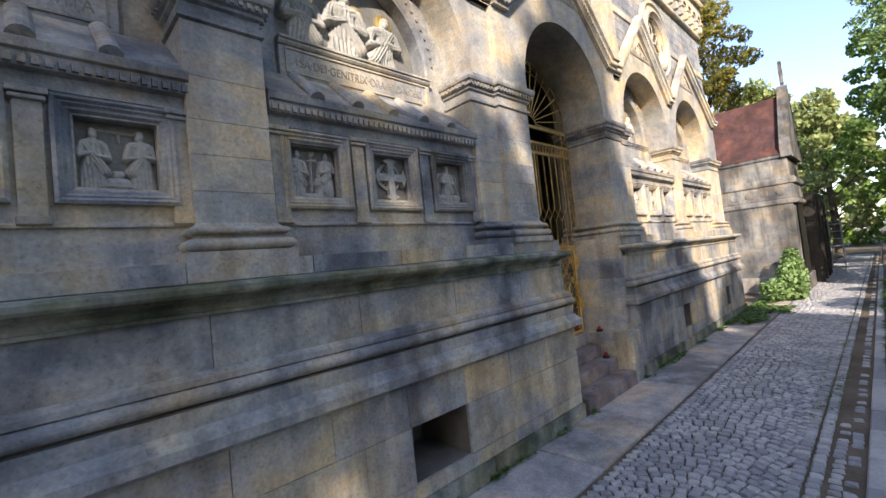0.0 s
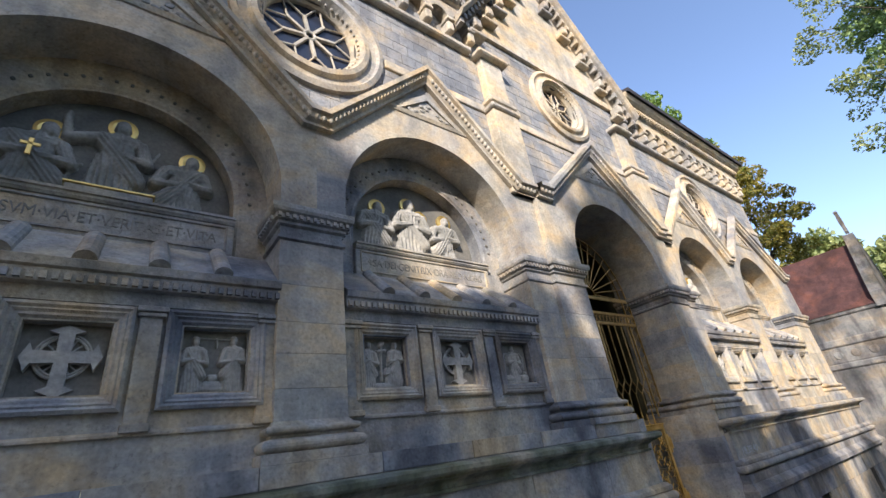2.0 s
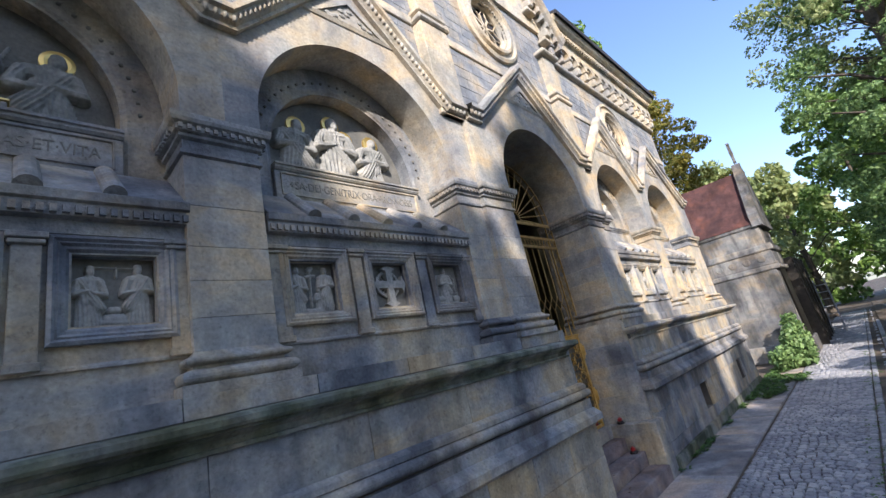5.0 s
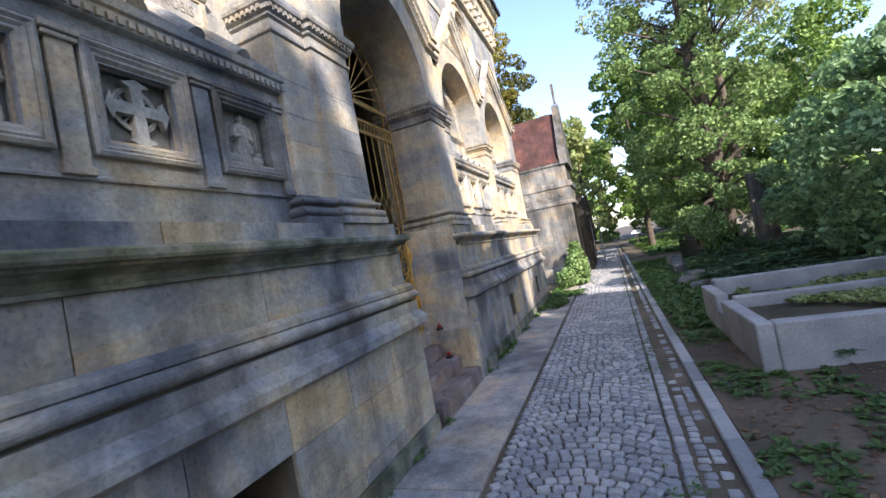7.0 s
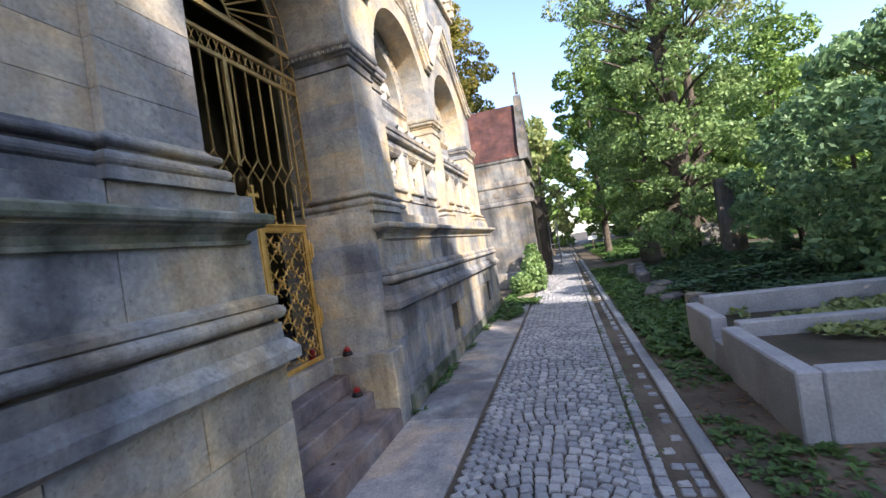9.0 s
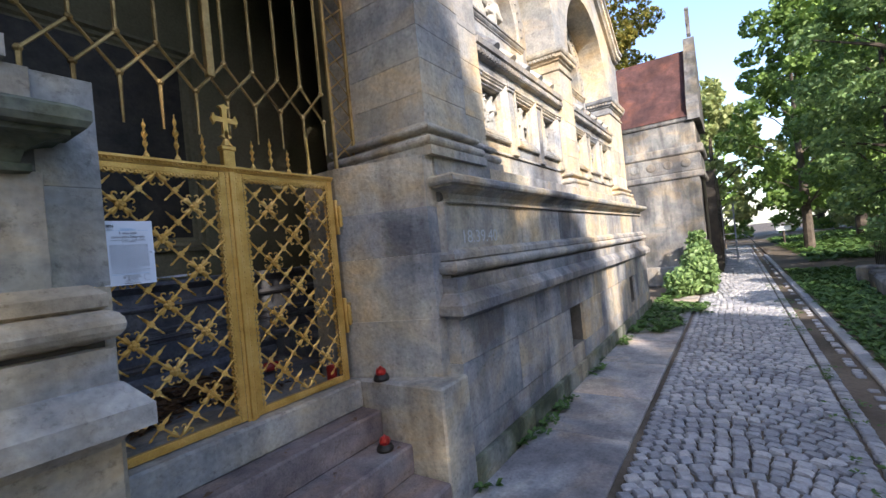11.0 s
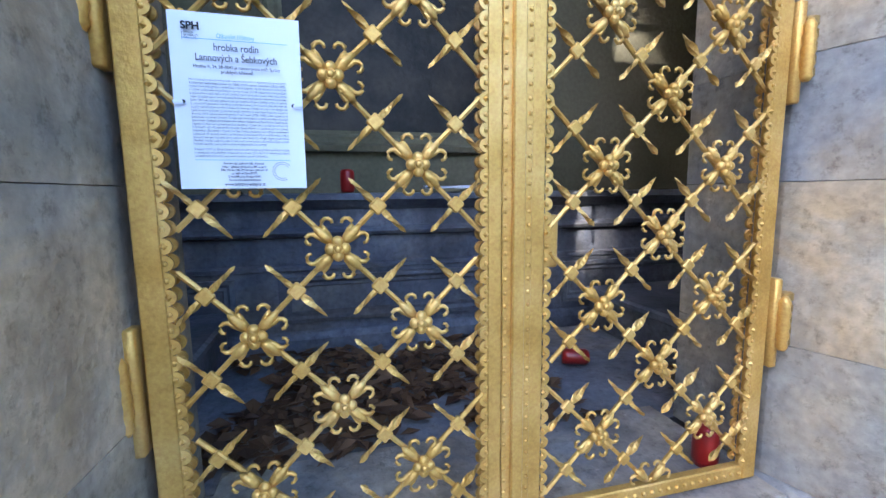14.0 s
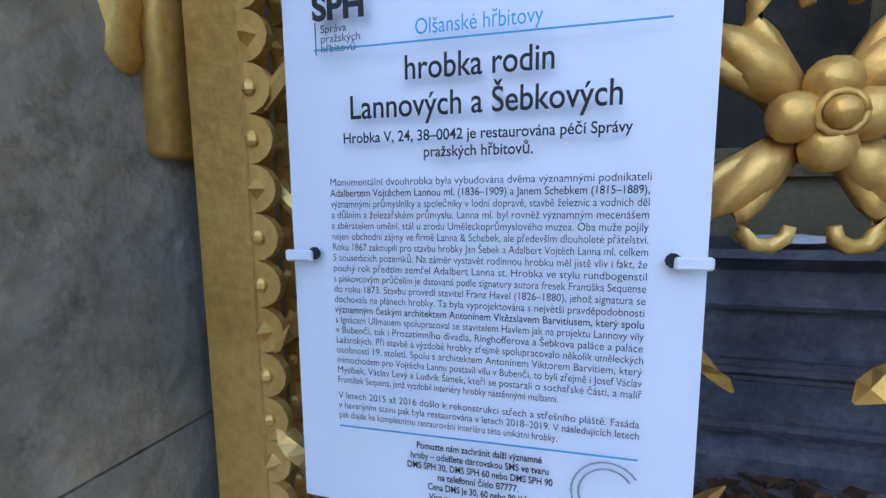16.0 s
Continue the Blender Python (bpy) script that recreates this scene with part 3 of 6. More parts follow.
# central gable
gab = thing("wall_gable", "pale sandstone gable with stepped corbels and a coping", "wall", kind="structure")
ZE, ZA = 8.30, 11.35
bm = bmesh.new()
for y in (YU - .06, 0.3):
    vs = [bm.verts.new(p) for p in ((GL, y, 8.24), (GR, y, 8.24), (GR, y, ZE), (CX, y, ZA), (GL, y, ZE))]
    bm.faces.new(vs)
vv = list(bm.verts)
for k in range(5):
    bm.faces.new((vv[k], vv[(k + 1) % 5], vv[5 + (k + 1) % 5], vv[5 + k]))
part("field", fix(bm), STONE_UP, gab)
for sgn in (-1, 1):
    bm = bmesh.new()
    e = Vector((CX + sgn * (CX - GL + 0.35), 0, ZE - 0.25))
    t = Vector((CX, 0, ZA + 0.22))
    prof = [(0.0, -.22), (.12, -.2), (.14, -.1), (.3, -.06), (.36, 0), (.36, .06), (-.6, .06), (-.6, -.22)]
    ra = [bm.verts.new((e.x, YU - o, e.z + u)) for o, u in prof]
    rb = [bm.verts.new((t.x, YU - o, t.z + u)) for o, u in prof]
    for j in range(len(prof)):
        k = (j + 1) % len(prof)
        bm.faces.new((ra[j], ra[k], rb[k], rb[j]))
    bm.faces.new(ra)
    part("coping", fix(bm), STONE_UP, gab)
    bm = bmesh.new()
    for k in range(24):
        p = e.lerp(t, (k + .5) / 24)
        box(bm, p.x - .035, p.x + .035, YU - .25, YU - .1, p.z - .22, p.z - .10)
    part("dentils", fix(bm), STONE_UP, gab)
    for k in range(5):
        p = e.lerp(t, .18 + k * .16)
        bm = bmesh.new()
        box(bm, p.x - .075, p.x + .075, YU - .24, YU - .02, p.z - .62, p.z - .42, 0.02)
        box(bm, p.x - .17, p.x + .17, YU - .2, YU - .02, p.z - .74, p.z - .66, 0.015)
        part("corbel", fix(bm), STONE_UP, gab)
        # solid dark disc; its colour stands in for the shade of a hollow
        bm = bmesh.new()
        lathe(bm, [(.1, 0), (.1, .05)], (0, 0, 0), 16)
        bmesh.ops.rotate(bm, verts=bm.verts, matrix=Matrix.Rotation(radians(90), 3, "X"))
        bmesh.ops.translate(bm, verts=bm.verts, vec=(p.x + sgn * .12, YU - .05, p.z - .45))
        part("recess", bm, JOINT, gab)
bm = bmesh.new()
box(bm, CX - .1, CX + .1, YU - .3, YU + .1, ZA + .2, ZA + .45, .02)
box(bm, CX - .16, CX + .16, YU - .42, YU + .1, ZA + .42, ZA + .62, .05)
part("finial", fix(bm), OLDSTONE, gab)
for x in (GL + .03, GR - .53):
    p = thing("wall_upper_pilaster", "short upper pilaster with a double cap", "pilaster", kind="structure")
    bm = bmesh.new()
    box(bm, x, x + .5, YU - .16, YU + .1, 5.0, 6.42, .01)
    box(bm, x + .04, x + .46, YU - .12, YU + .1, 6.42, 7.55, .01)
    part("shaft", fix(bm), STONE_UP, p)
    for z, o in ((6.42, .04), (6.56, .02), (7.5, .06)):
        bm = bmesh.new()
        box(bm, x - o, x + .5 + o, YU - .16 - o, YU + .1, z, z + .09, .02)
        part("cap", fix(bm), STONE_UP, p)
# roof behind
for xa, xb in ((END_L, GL - .1), (GR + .1, END_R)):
    bm = bmesh.new()
    sweep(bm, [(.45, 8.60), (.47, 8.68), (-3.4, 9.7), (-3.4, 9.5)], [(xa, YU), (xb, YU)])
    tagged(part("roof", fix(bm), SLATE), "dark slate roof over the wing", "roof", kind="structure")
bm = bmesh.new()
vs = [bm.verts.new(p) for p in ((GL - .3, YU + .1, ZE - .1), (CX, YU + .1, ZA + .2), (GR + .3, YU + .1, ZE - .1), (GL - .3, 5, ZE - .1), (CX, 5, ZA + .2), (GR + .3, 5, ZE - .1))]
for f in ((0, 1, 4, 3), (1, 2, 5, 4), (3, 4, 5), (0, 2, 1), (0, 3, 5, 2)):
    bm.faces.new([vs[i] for i in f])
tagged(part("roof_gable", fix(bm), SLATE), "dark slate gable roof", "roof", kind="structure")


# ---- niches ----
def carving(name, prims, at, label, step=.009):
    """A carved group as one plain mesh: rounded strokes (x0, z0, x1, z1, r0, r1, depth, lift, fold, pitch) raised from the ground."""
    P = np.array(prims)
    rmax = P[:, 4:6].max() + step
    xs = np.arange(P[:, [0, 2]].min() - rmax, P[:, [0, 2]].max() + rmax, step)
    zs = np.arange(max(0, P[:, [1, 3]].min() - rmax), P[:, [1, 3]].max() + rmax, step)
    X, Z = np.meshgrid(xs, zs, indexing="ij")
    H = np.zeros_like(X)
    for x0, z0, x1, z1, r0, r1, dep, lift, fold, pitch in prims:
        dx, dz = x1 - x0, z1 - z0
        L = math.hypot(dx, dz) + 1e-9
        t = np.clip(((X - x0) * dx + (Z - z0) * dz) / L / L, 0, 1)
        px, pz = X - x0 - t * dx, Z - z0 - t * dz
        d = np.hypot(px, pz) / (r0 + (r1 - r0) * t)
        side = (X - x0) * dz / L - (Z - z0) * dx / L
        e = np.sqrt(np.clip(1 - d * d, 0, 1))
        w = np.sin(side * math.tau / pitch + 2.2 * np.sin(t * 3 + x0 * 9)) + .5 * np.sin(side * math.tau / pitch * 1.7 + t * 4 + z0 * 7)
        h = np.where(d < 1, lift * np.minimum(1, e * 2.5) + dep * e + fold * w * np.minimum(1, e * 2), 0)
        H = np.maximum(H, h)
    ny = len(zs)
    V = np.stack([X, -H, Z], -1).reshape(-1, 3).tolist()
    F = [(i * ny + j, (i + 1) * ny + j, (i + 1) * ny + j + 1, i * ny + j + 1) for i in range(len(xs) - 1) for j in range(ny - 1) if H[i:i + 2, j:j + 2].max() > 0]
    me = bpy.data.meshes.new(name)
    me.from_pydata(V, [], F)
    me.materials.append(RELIEF)
    ob = smooth(new(name, me))
    ob.matrix_basis = pose(*at)
    return tagged(ob, label, "relief")


def draped(fx, fz, h, wide=1.0, pose_kind="folded", turn=0.0, s=1):
    """Strokes of a draped standing shape of height h."""
    q = []

    def c(x0, z0, x1, z1, r0, r1, dep, lift=.03, fold=0.0, pitch=.05):
        q.append((fx + s * x0 * h * wide, fz + z0 * h, fx + s * x1 * h * wide, fz + z1 * h, r0 * h * wide ** .7, r1 * h * wide ** .7, dep * h, lift * h, fold * h, pitch * h))

    c(-.04, .02, 0, .60, .17, .13, .06, .02, .014, .055)
    c(.07, .03, .05, .5, .10, .10, .07, .02, .013, .05)
    c(0, .42, turn * .3, .70, .145, .12, .08, .03, .009, .06)
    c(-.10, .71, .10, .71, .075, .075, .08, .03, .006, .06)
    c(-.11, .70, .13, .26, .075, .10, .085, .04, .012, .045)
    c(turn * .4, .76, turn, .84, .045, .04, .07, .03)
    c(turn, .87, turn, .915, .066, .062, .075, .045)
    c(turn + .02, .83, turn + .02, .86, .04, .03, .07, .055)
    if pose_kind == "raised":
        c(-.14, .70, -.33, .62, .055, .045, .07, .05)
        c(-.33, .62, -.36, .86, .042, .03, .06, .05)
        c(-.36, .86, -.35, .93, .032, .02, .05, .05)
    else:
        c(-.15, .69, -.20, .50, .06, .055, .08, .04, .008, .04)
        c(-.20, .50, -.02, .54, .05, .035, .08, .06, .006, .04)
    c(.15, .69, .21, .47, .06, .055, .08, .04, .008, .04)
    c(.21, .47, .05, .50, .05, .035, .08, .06, .006, .04)
    c(-.07, .0, -.05, .01, .035, .03, .06, .03)
    c(.06, .0, .08, .01, .035, .03, .06, .03)
    return q


def frame_ring(bm, x0, x1, z0, z1, prof, y):
    """A mitred frame; profile of (inward, outward)."""
    rings = []
    for cx, cz, sx, sz in ((x0, z0, 1, 1), (x1, z0, -1, 1), (x1, z1, -1, -1), (x0, z1, 1, -1)):
        rings.append([bm.verts.new((cx + sx * i, y - o, cz + sz * i)) for i, o in prof])
    for a in range(4):
        r, s = rings[a], rings[(a + 1) % 4]
        for j in range(len(prof) - 1):
            bm.faces.new((r[j], r[j + 1], s[j + 1], s[j]))


FRAME_PROF = [(0.0, 0.0), (0.0, 0.035), (0.02, 0.045), (0.035, 0.03), (0.045, 0.035), (0.06, 0.02), (0.075, 0.02), (0.09, 0.0), (0.105, -0.05)]


def cross_shape(bm, w, h, y0, y1, m=None):
    """A cross with flared three-pointed ends."""
    t = w * 0.085
    pts = []
    for k in range(4):
        a = k * math.pi / 2
        L = (h * .55 if k == 3 else h * .45) if k % 2 else w / 2
        for lx, ly in ((t, -t), (t * 1.2, -t * 1.05), (L * .72, -t * 1.15), (L * .82, -t * 2.6), (L * .88, -t * 1.6), (L, 0), (L * .88, t * 1.6), (L * .82, t * 2.6), (L * .72, t * 1.15), (t * 1.2, t * 1.05)):
            pts.append((lx * math.cos(a) - ly * math.sin(a), lx * math.sin(a) + ly * math.cos(a)))
    f = [bm.verts.new((m @ Vector((x, y0, z))) if m else (x, y0, z)) for x, z in pts]
    b = [bm.verts.new((m @ Vector((x, y1, z))) if m else (x, y1, z)) for x, z in pts]
    bm.faces.new(f)
    bm.faces.new(b[::-1])
    for k in range(len(f)):
        j = (k + 1) % len(f)
        bm.faces.new((f[k], f[j], b[j], b[k]))


def text(name, body, size, mat, parent, at, extrude=0.002, align="CENTER", rot=(90, 0, 0), width=0.0, bold=0.0):
    cu = bpy.data.curves.new(name, "FONT")
    cu.body, cu.size, cu.extrude, cu.align_x, cu.offset = body, size, extrude, align, bold
    cu.materials.append(mat)
    ob = new(name, cu)
    ob.matrix_basis = pose(*at, *rot)
    if width:
        bpy.context.view_layer.update()
        ob.scale.x = width / max(1e-6, ob.dimensions.x)
    ob.parent = parent
    return ob


def niche(cx, x0, x1, words, panels):
    """Dado with framed panels, dentil cornice, tiled sill and inscription under the arch."""
    d = thing("wall_dado", "sandstone dado with framed relief panels and dentil cornice", "wall", kind="structure")
    zs0, zs1 = 2.67, 3.08
    # wall with holes for the panels
    bm = bmesh.new()
    holes = [(cx + p - .20, cx + p + .20) for p in panels]
    box(bm, x0, x1, YD, 0.05, 2.20, zs0)
    part("field", fix(bm), STONE, d)
    bm = bmesh.new()
    box(bm, x0, x1, YD, 0.05, zs1, 3.26)
    part("field", fix(bm), STONE, d)
    bm = bmesh.new()
    ed = [x0] + [q for h in holes for q in h] + [x1]
    for a, b in zip(ed[::2], ed[1::2]):
        box(bm, a, b, YD, 0.05, zs0, zs1)
    for a, b in holes:
        box(bm, a, b, YD + 0.10, 0.05, zs0, zs1)
    part("field", fix(bm), STONE, d)
    for a, b in holes:
        bm = bmesh.new()
        frame_ring(bm, a - .10, b + .10, zs0 - .10, zs1 + .10, FRAME_PROF, YD)
        part("panel_frame", fix(bm), STONE, d)
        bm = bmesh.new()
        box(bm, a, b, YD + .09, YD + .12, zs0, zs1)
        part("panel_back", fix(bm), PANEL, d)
    mids = [(x0 + .06)] + [(holes[i][1] + holes[i + 1][0]) / 2 for i in range(len(holes) - 1)] + [x1 - .06]
    for mx in mids:
        bm = bmesh.new()
        hw = .06
        box(bm, mx - hw, mx + hw, YD - .03, YD + .02, 2.47, 3.12, .004)
        box(bm, mx - hw - .015, mx + hw + .015, YD - .05, YD + .02, 3.12, 3.145, .005)
        box(bm, mx - hw - .025, mx + hw + .025, YD - .06, YD + .02, 3.15, 3.185, .005)
        box(bm, mx - hw - .012, mx + hw + .012, YD - .045, YD + .02, 2.455, 2.50, .005)
        part("small_pilaster", fix(bm), STONE, d)
    bm = bmesh.new()
    sweep(bm, [(-.1, 2.44), (.02, 2.44), (.02, 2.455), (0, 2.47), (-.1, 2.47)], [(x0, YD), (x1, YD)])
    sweep(bm, [(-.1, 3.19), (.025, 3.19), (.03, 3.27), (.075, 3.28), (.08, 3.36), (.10, 3.37), (.11, 3.42), (-.1, 3.43)], [(x0, YD), (x1, YD)])
    part("cornice", fix(bm), STONE, d)
    bm = bmesh.new()
    n = int((x1 - x0) / 0.052)
    for k in range(n):
        x = x0 + (k + .5) * (x1 - x0) / n
        box(bm, x - .015, x + .015, YD - .10, YD - .06, 3.29, 3.335)
    part("dentils", fix(bm), STONE, d)
    # sloping tiled sill
    bm = bmesh.new()
    ya, yb, za, zb = YD - .09, -.14, 3.43, 3.76
    vs = [bm.verts.new(p) for p in ((x0, ya, za), (x1, ya, za), (x1, yb, zb), (x0, yb, zb), (x0, .05, zb), (x1, .05, zb), (x1, .05, za - .05), (x0, .05, za - .05), (x0, ya, za - .05), (x1, ya, za - .05))]
    for f in ((0, 1, 2, 3), (3, 2, 5, 4), (8, 9, 1, 0), (7, 6, 9, 8)):
        bm.faces.new([vs[i] for i in f])
    part("sill", fix(bm), STONE, d)
    for k in range(5):
        x = cx + (k - 2) * .375
        bm = bmesh.new()
        tube(bm, [(x, ya + .005, za), (x, yb, zb - .015)], .062, 14)
        part("roll_tile", bm, STONE, d)
    # inscription band and niche back
    bm = bmesh.new()
    box(bm, cx - .86, cx + .86, -.14, .05, 3.74, 4.03, .006)
    part("inscription_band", fix(bm), STONE, d)
    bm = bmesh.new()
    sweep(bm, [(-.1, 4.03), (.01, 4.03), (.025, 4.05), (.025, 4.07), (.04, 4.075), (.04, 4.095), (-.1, 4.10)], [(cx - .86, -.14), (cx + .86, -.14)])
    part("inscription_cornice", fix(bm), STONE, d)
    bm = bmesh.new()
    frame_ring(bm, cx - .81, cx + .81, 3.79, 4.01, [(0, 0), (0, .012), (.012, .012), (.018, 0)], -.141)
    part("inscription_frame", fix(bm), STONE, d)
    if words:
        text("inscription", words, .115, PANEL, d, (cx, -.142, 3.86), .003, width=1.46)
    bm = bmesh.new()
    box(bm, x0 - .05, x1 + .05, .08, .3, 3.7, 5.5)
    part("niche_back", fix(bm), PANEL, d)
    # flat arch ring with studs round the carved lunette
    zc, ri = 4.24, .85
    bm = bmesh.new()
    prev = None
    for k in range(-1, 38):
        a = math.pi * min(36, max(0, k)) / 36
        dz = -.54 if k in (-1, 37) else 0
        q = [bm.verts.new((cx - rr * math.cos(a), y, zc + dz + rr * math.sin(a))) for rr, y in ((1.26, -.10), (ri + .04, -.10), (ri + .02, -.085), (ri, -.085), (ri, .09))]
        if prev:
            for m in range(4):
                bm.faces.new((prev[m], prev[m + 1], q[m + 1], q[m]))
        prev = q
    part("archivolt", fix(bm), STONE, d)
    bm = bmesh.new()
    for k in range(29):
        a = math.pi * (k + .5) / 29
        box(bm, -.013, .013, -.118, -.098, -.013, .013, .005, Matrix.Translation((cx - .97 * math.cos(a), 0, zc + .97 * math.sin(a))) @ Matrix.Rotation(a, 4, "Y"))
    part("studs", fix(bm), PANEL, d)
    return d


def triangle_panel(cx, yf):
    t = thing("gable_ornament", "small sunk triangular panel with carved leaves", "ornament", kind="structure")
    bm = bmesh.new()
    o = [(-.62, 5.68), (.62, 5.68), (0, 6.12)]
    i = [(-.40, 5.725), (.40, 5.725), (0, 6.01)]
    A = [bm.verts.new((cx + x, yf - .012, z)) for x, z in o]
    B = [bm.verts.new((cx + x, yf - .03, z)) for x, z in i]
    C = [bm.verts.new((cx + x, yf - .004, z)) for x, z in i]
    for k in range(3):
        j = (k + 1) % 3
        bm.faces.new((A[k], A[j], B[j], B[k]))
        bm.faces.new((B[k], B[j], C[j], C[k]))
    bm.faces.new(C)
    part("frame", fix(bm), STONE_UP, t)
    bm = bmesh.new()
    for k in range(16):
        u = random.uniform(-.28, .28)
        z = 5.74 + random.random() * (.24 * (1 - abs(u) / .34))
        ball(bm, (cx + u, yf - .01, z), .03, 1.3, .4, .7, 6, 5)
    part("leaves", bm, RELIEF, t)


for cx in APEX:
    triangle_panel(cx, YF if cx != CX else YF - .08)

NW = 1.14
bar = lambda x0, z0, x1, z1, r, dep=.02: (x0, z0, x1, z1, r, r, dep, .006, 0.0, 1.0)
SCENES = {
    "two": draped(-.115, .02, .36, .95) + draped(.115, .02, .37, .95, s=-1) + [bar(-.03, .05, .03, .05, .03), bar(-.045, .03, .045, .03, .02), bar(-.012, .10, .012, .10, .022), bar(-.12, .36, .10, .35, .006), bar(.01, .30, .01, .36, .006)],
    "three": draped(-.13, .02, .37, .9) + draped(.12, .05, .34, .9, s=-1) + draped(.06, .01, .20, 1.1, turn=-.05) + [bar(-.02, .06, -.01, .33, .008), bar(-.05, .30, .03, .31, .012), bar(-.02, .35, .01, .37, .02), bar(-.06, .02, .04, .02, .025)],
    "one": draped(0, .03, .37, 1.0) + [bar(-.13, .06, -.08, .06, .035, .03), bar(-.15, .10, -.14, .10, .018), bar(.10, .06, .15, .06, .035, .03), bar(.15, .11, .15, .11, .018), bar(-.12, .02, .15, .02, .012), bar(-.13, .14, -.13, .27, .006), bar(.13, .14, .14, .27, .006), bar(-.13, .27, -.09, .31, .006), bar(.14, .27, .10, .31, .006)]}
PLAIN = {0: [(-.48, .0, .66, 1.55, "folded", .06, 1), (0, .10, .74, 1.3, "raised", 0, 1), (.47, .0, .65, 1.45, "folded", -.05, -1)], 1: [(-.52, .0, .67, 1.4, "folded", .05, 1), (-.06, .0, .80, 1.35, "folded", .0, 1), (.42, .0, .67, 1.4, "folded", -.04, -1)]}
for i, cx in enumerate(NICHES):
    inscription = {0: "EGO·SVM·VIA·ET·VERITAS·ET·VITA", 1: "+SA·DEI·GENITRIX·ORA·PRO·NOBIS"}.get(i, "")
    niche(cx, cx - NW, cx + NW, inscription, (-.765, 0, .765))
    for p, kind in ((-.765, "three" if i else "two"), (.765, "two" if i == 0 else "one")):
        carving("figure_relief", SCENES[kind], (cx + p, YD + .09, 2.67), "small grey stone relief of draped figures in a frame", .005)
    c = thing("cross_relief", "carved stone cross with flared arms in a spoked ring", "relief", (cx, YD + .10, 2.885))
    bm = bmesh.new()
    cross_shape(bm, .36, .40, -.07, -.02)
    part("cross", fix(bm), RELIEF, c)
    for rr in (.11, .125):
        bm = bmesh.new()
        tube(bm, [(rr * math.cos(k * math.tau / 28), -.03, .01 + rr * math.sin(k * math.tau / 28)) for k in range(29)], .008, 6)
        part("ring", fix(bm), RELIEF, c)
    for k in range(12):
        a = (k // 3) * math.pi / 2 + radians(24 + 21 * (k % 3))
        bm = bmesh.new()
        tube(bm, [(.03 * math.cos(a), -.025, .03 * math.sin(a)), (.11 * math.cos(a), -.025, .11 * math.sin(a))], .006, 5)
        part("spoke", fix(bm), RELIEF, c)
    figs = PLAIN[0 if i in (0, 3) else 1]
    strokes = []
    for f in figs:
        strokes += draped(*f[:5], f[5], f[6])
    if i in (0, 3):
        strokes += [bar(.10, .20, .27, .62, .008), bar(.27, .46, .40, .46, .012), bar(-.30, .08, -.24, .34, .014), bar(-.29, .30, -.20, .36, .01), bar(.24, .36, .34, .30, .012)]
    else:
        strokes += draped(.10, .22, .40, 1.0) + [bar(.30, .30, .46, .30, .03), bar(-.34, .1, -.30, .35, .012)]
    carving("figure_relief", strokes, (cx, .08, 4.10), "grey stone relief of three draped figures under the arch")
    halos = [(f[0] + f[5] * f[2] * f[3] * f[6], f[1] + f[2] * .90) for f in figs] + ([(.10, .58)] if i in (1, 2) else [])
    for hx, hz in halos:
        bm = bmesh.new()
        rings = [[bm.verts.new((cx + hx + rr * math.cos(k * math.tau / 28), y, 4.10 + hz + rr * math.sin(k * math.tau / 28))) for k in range(28)] for rr, y in ((.102, .079), (.102, .055), (.075, .05), (.02, .06))]
        for r0, r1 in zip(rings, rings[1:]):
            for k in range(28):
                bm.faces.new((r0[k], r0[(k + 1) % 28], r1[(k + 1) % 28], r1[k]))
        tagged(part("halo", fix(bm), GILT), "gilded halo disc on the niche wall", "halo", group="gilded halos")
    if i == 0:
        bar_thing = thing("sill_block", "stone block with a gilded top edge under the carved shape", "ornament")
        bm = bmesh.new()
        box(bm, cx - .24, cx + .28, -.13, .07, 4.10, 4.165, .006)
        part("stone", fix(bm), STONE, bar_thing)
        bm = bmesh.new()
        box(bm, cx - .25, cx + .29, -.14, .07, 4.166, 4.182, .003)
        part("gilded_edge", fix(bm), GILT, bar_thing, "gilded strip")
        bm = bmesh.new()
        box(bm, cx - .49, cx - .46, -.075, -.06, 4.36, 4.50, .003, Matrix.Identity(4))
        box(bm, cx - .53, cx - .42, -.075, -.06, 4.44, 4.465, .003)
        tagged(part("gilded_cross", fix(bm), GILT), "small gilded cross held by the carved shape", "ornament")

# ---- portal ----
por = thing("wall_portal", "sandstone portal jambs with cheek blocks", "wall", kind="structure")
for sg, xj, xf, xo in ((-1, JL, 6.90, 6.60), (1, JR, 8.65, 8.78)):
    for z0, z1 in ((0.74, 1.12), (1.12, 1.55), (1.55, 1.86), (1.86, 2.20)):
        bm = bmesh.new()
        plan = ((xj, .35), (xj, .03), (xf, -.60), (xo, -.60), (xo, .35))
        lo = [bm.verts.new((x, y, z0 + .001)) for x, y in plan]
        hi = [bm.verts.new((x, y, z1 - .001)) for x, y in plan]
        bm.faces.new(lo)
        bm.faces.new(hi)
        for k in range(5):
            bm.faces.new((lo[k], lo[(k + 1) % 5], hi[(k + 1) % 5], hi[k]))
        part("stone", fix(bm), STONE, por)
block(por, "stone", JL - .22, JL + .01, -.62, .2, -.1, .738, STONE, .012)
block(por, "stone", JR - .01, JR + .30, -.73, .2, -.1, .738, STONE, .012)
bm = bmesh.new()
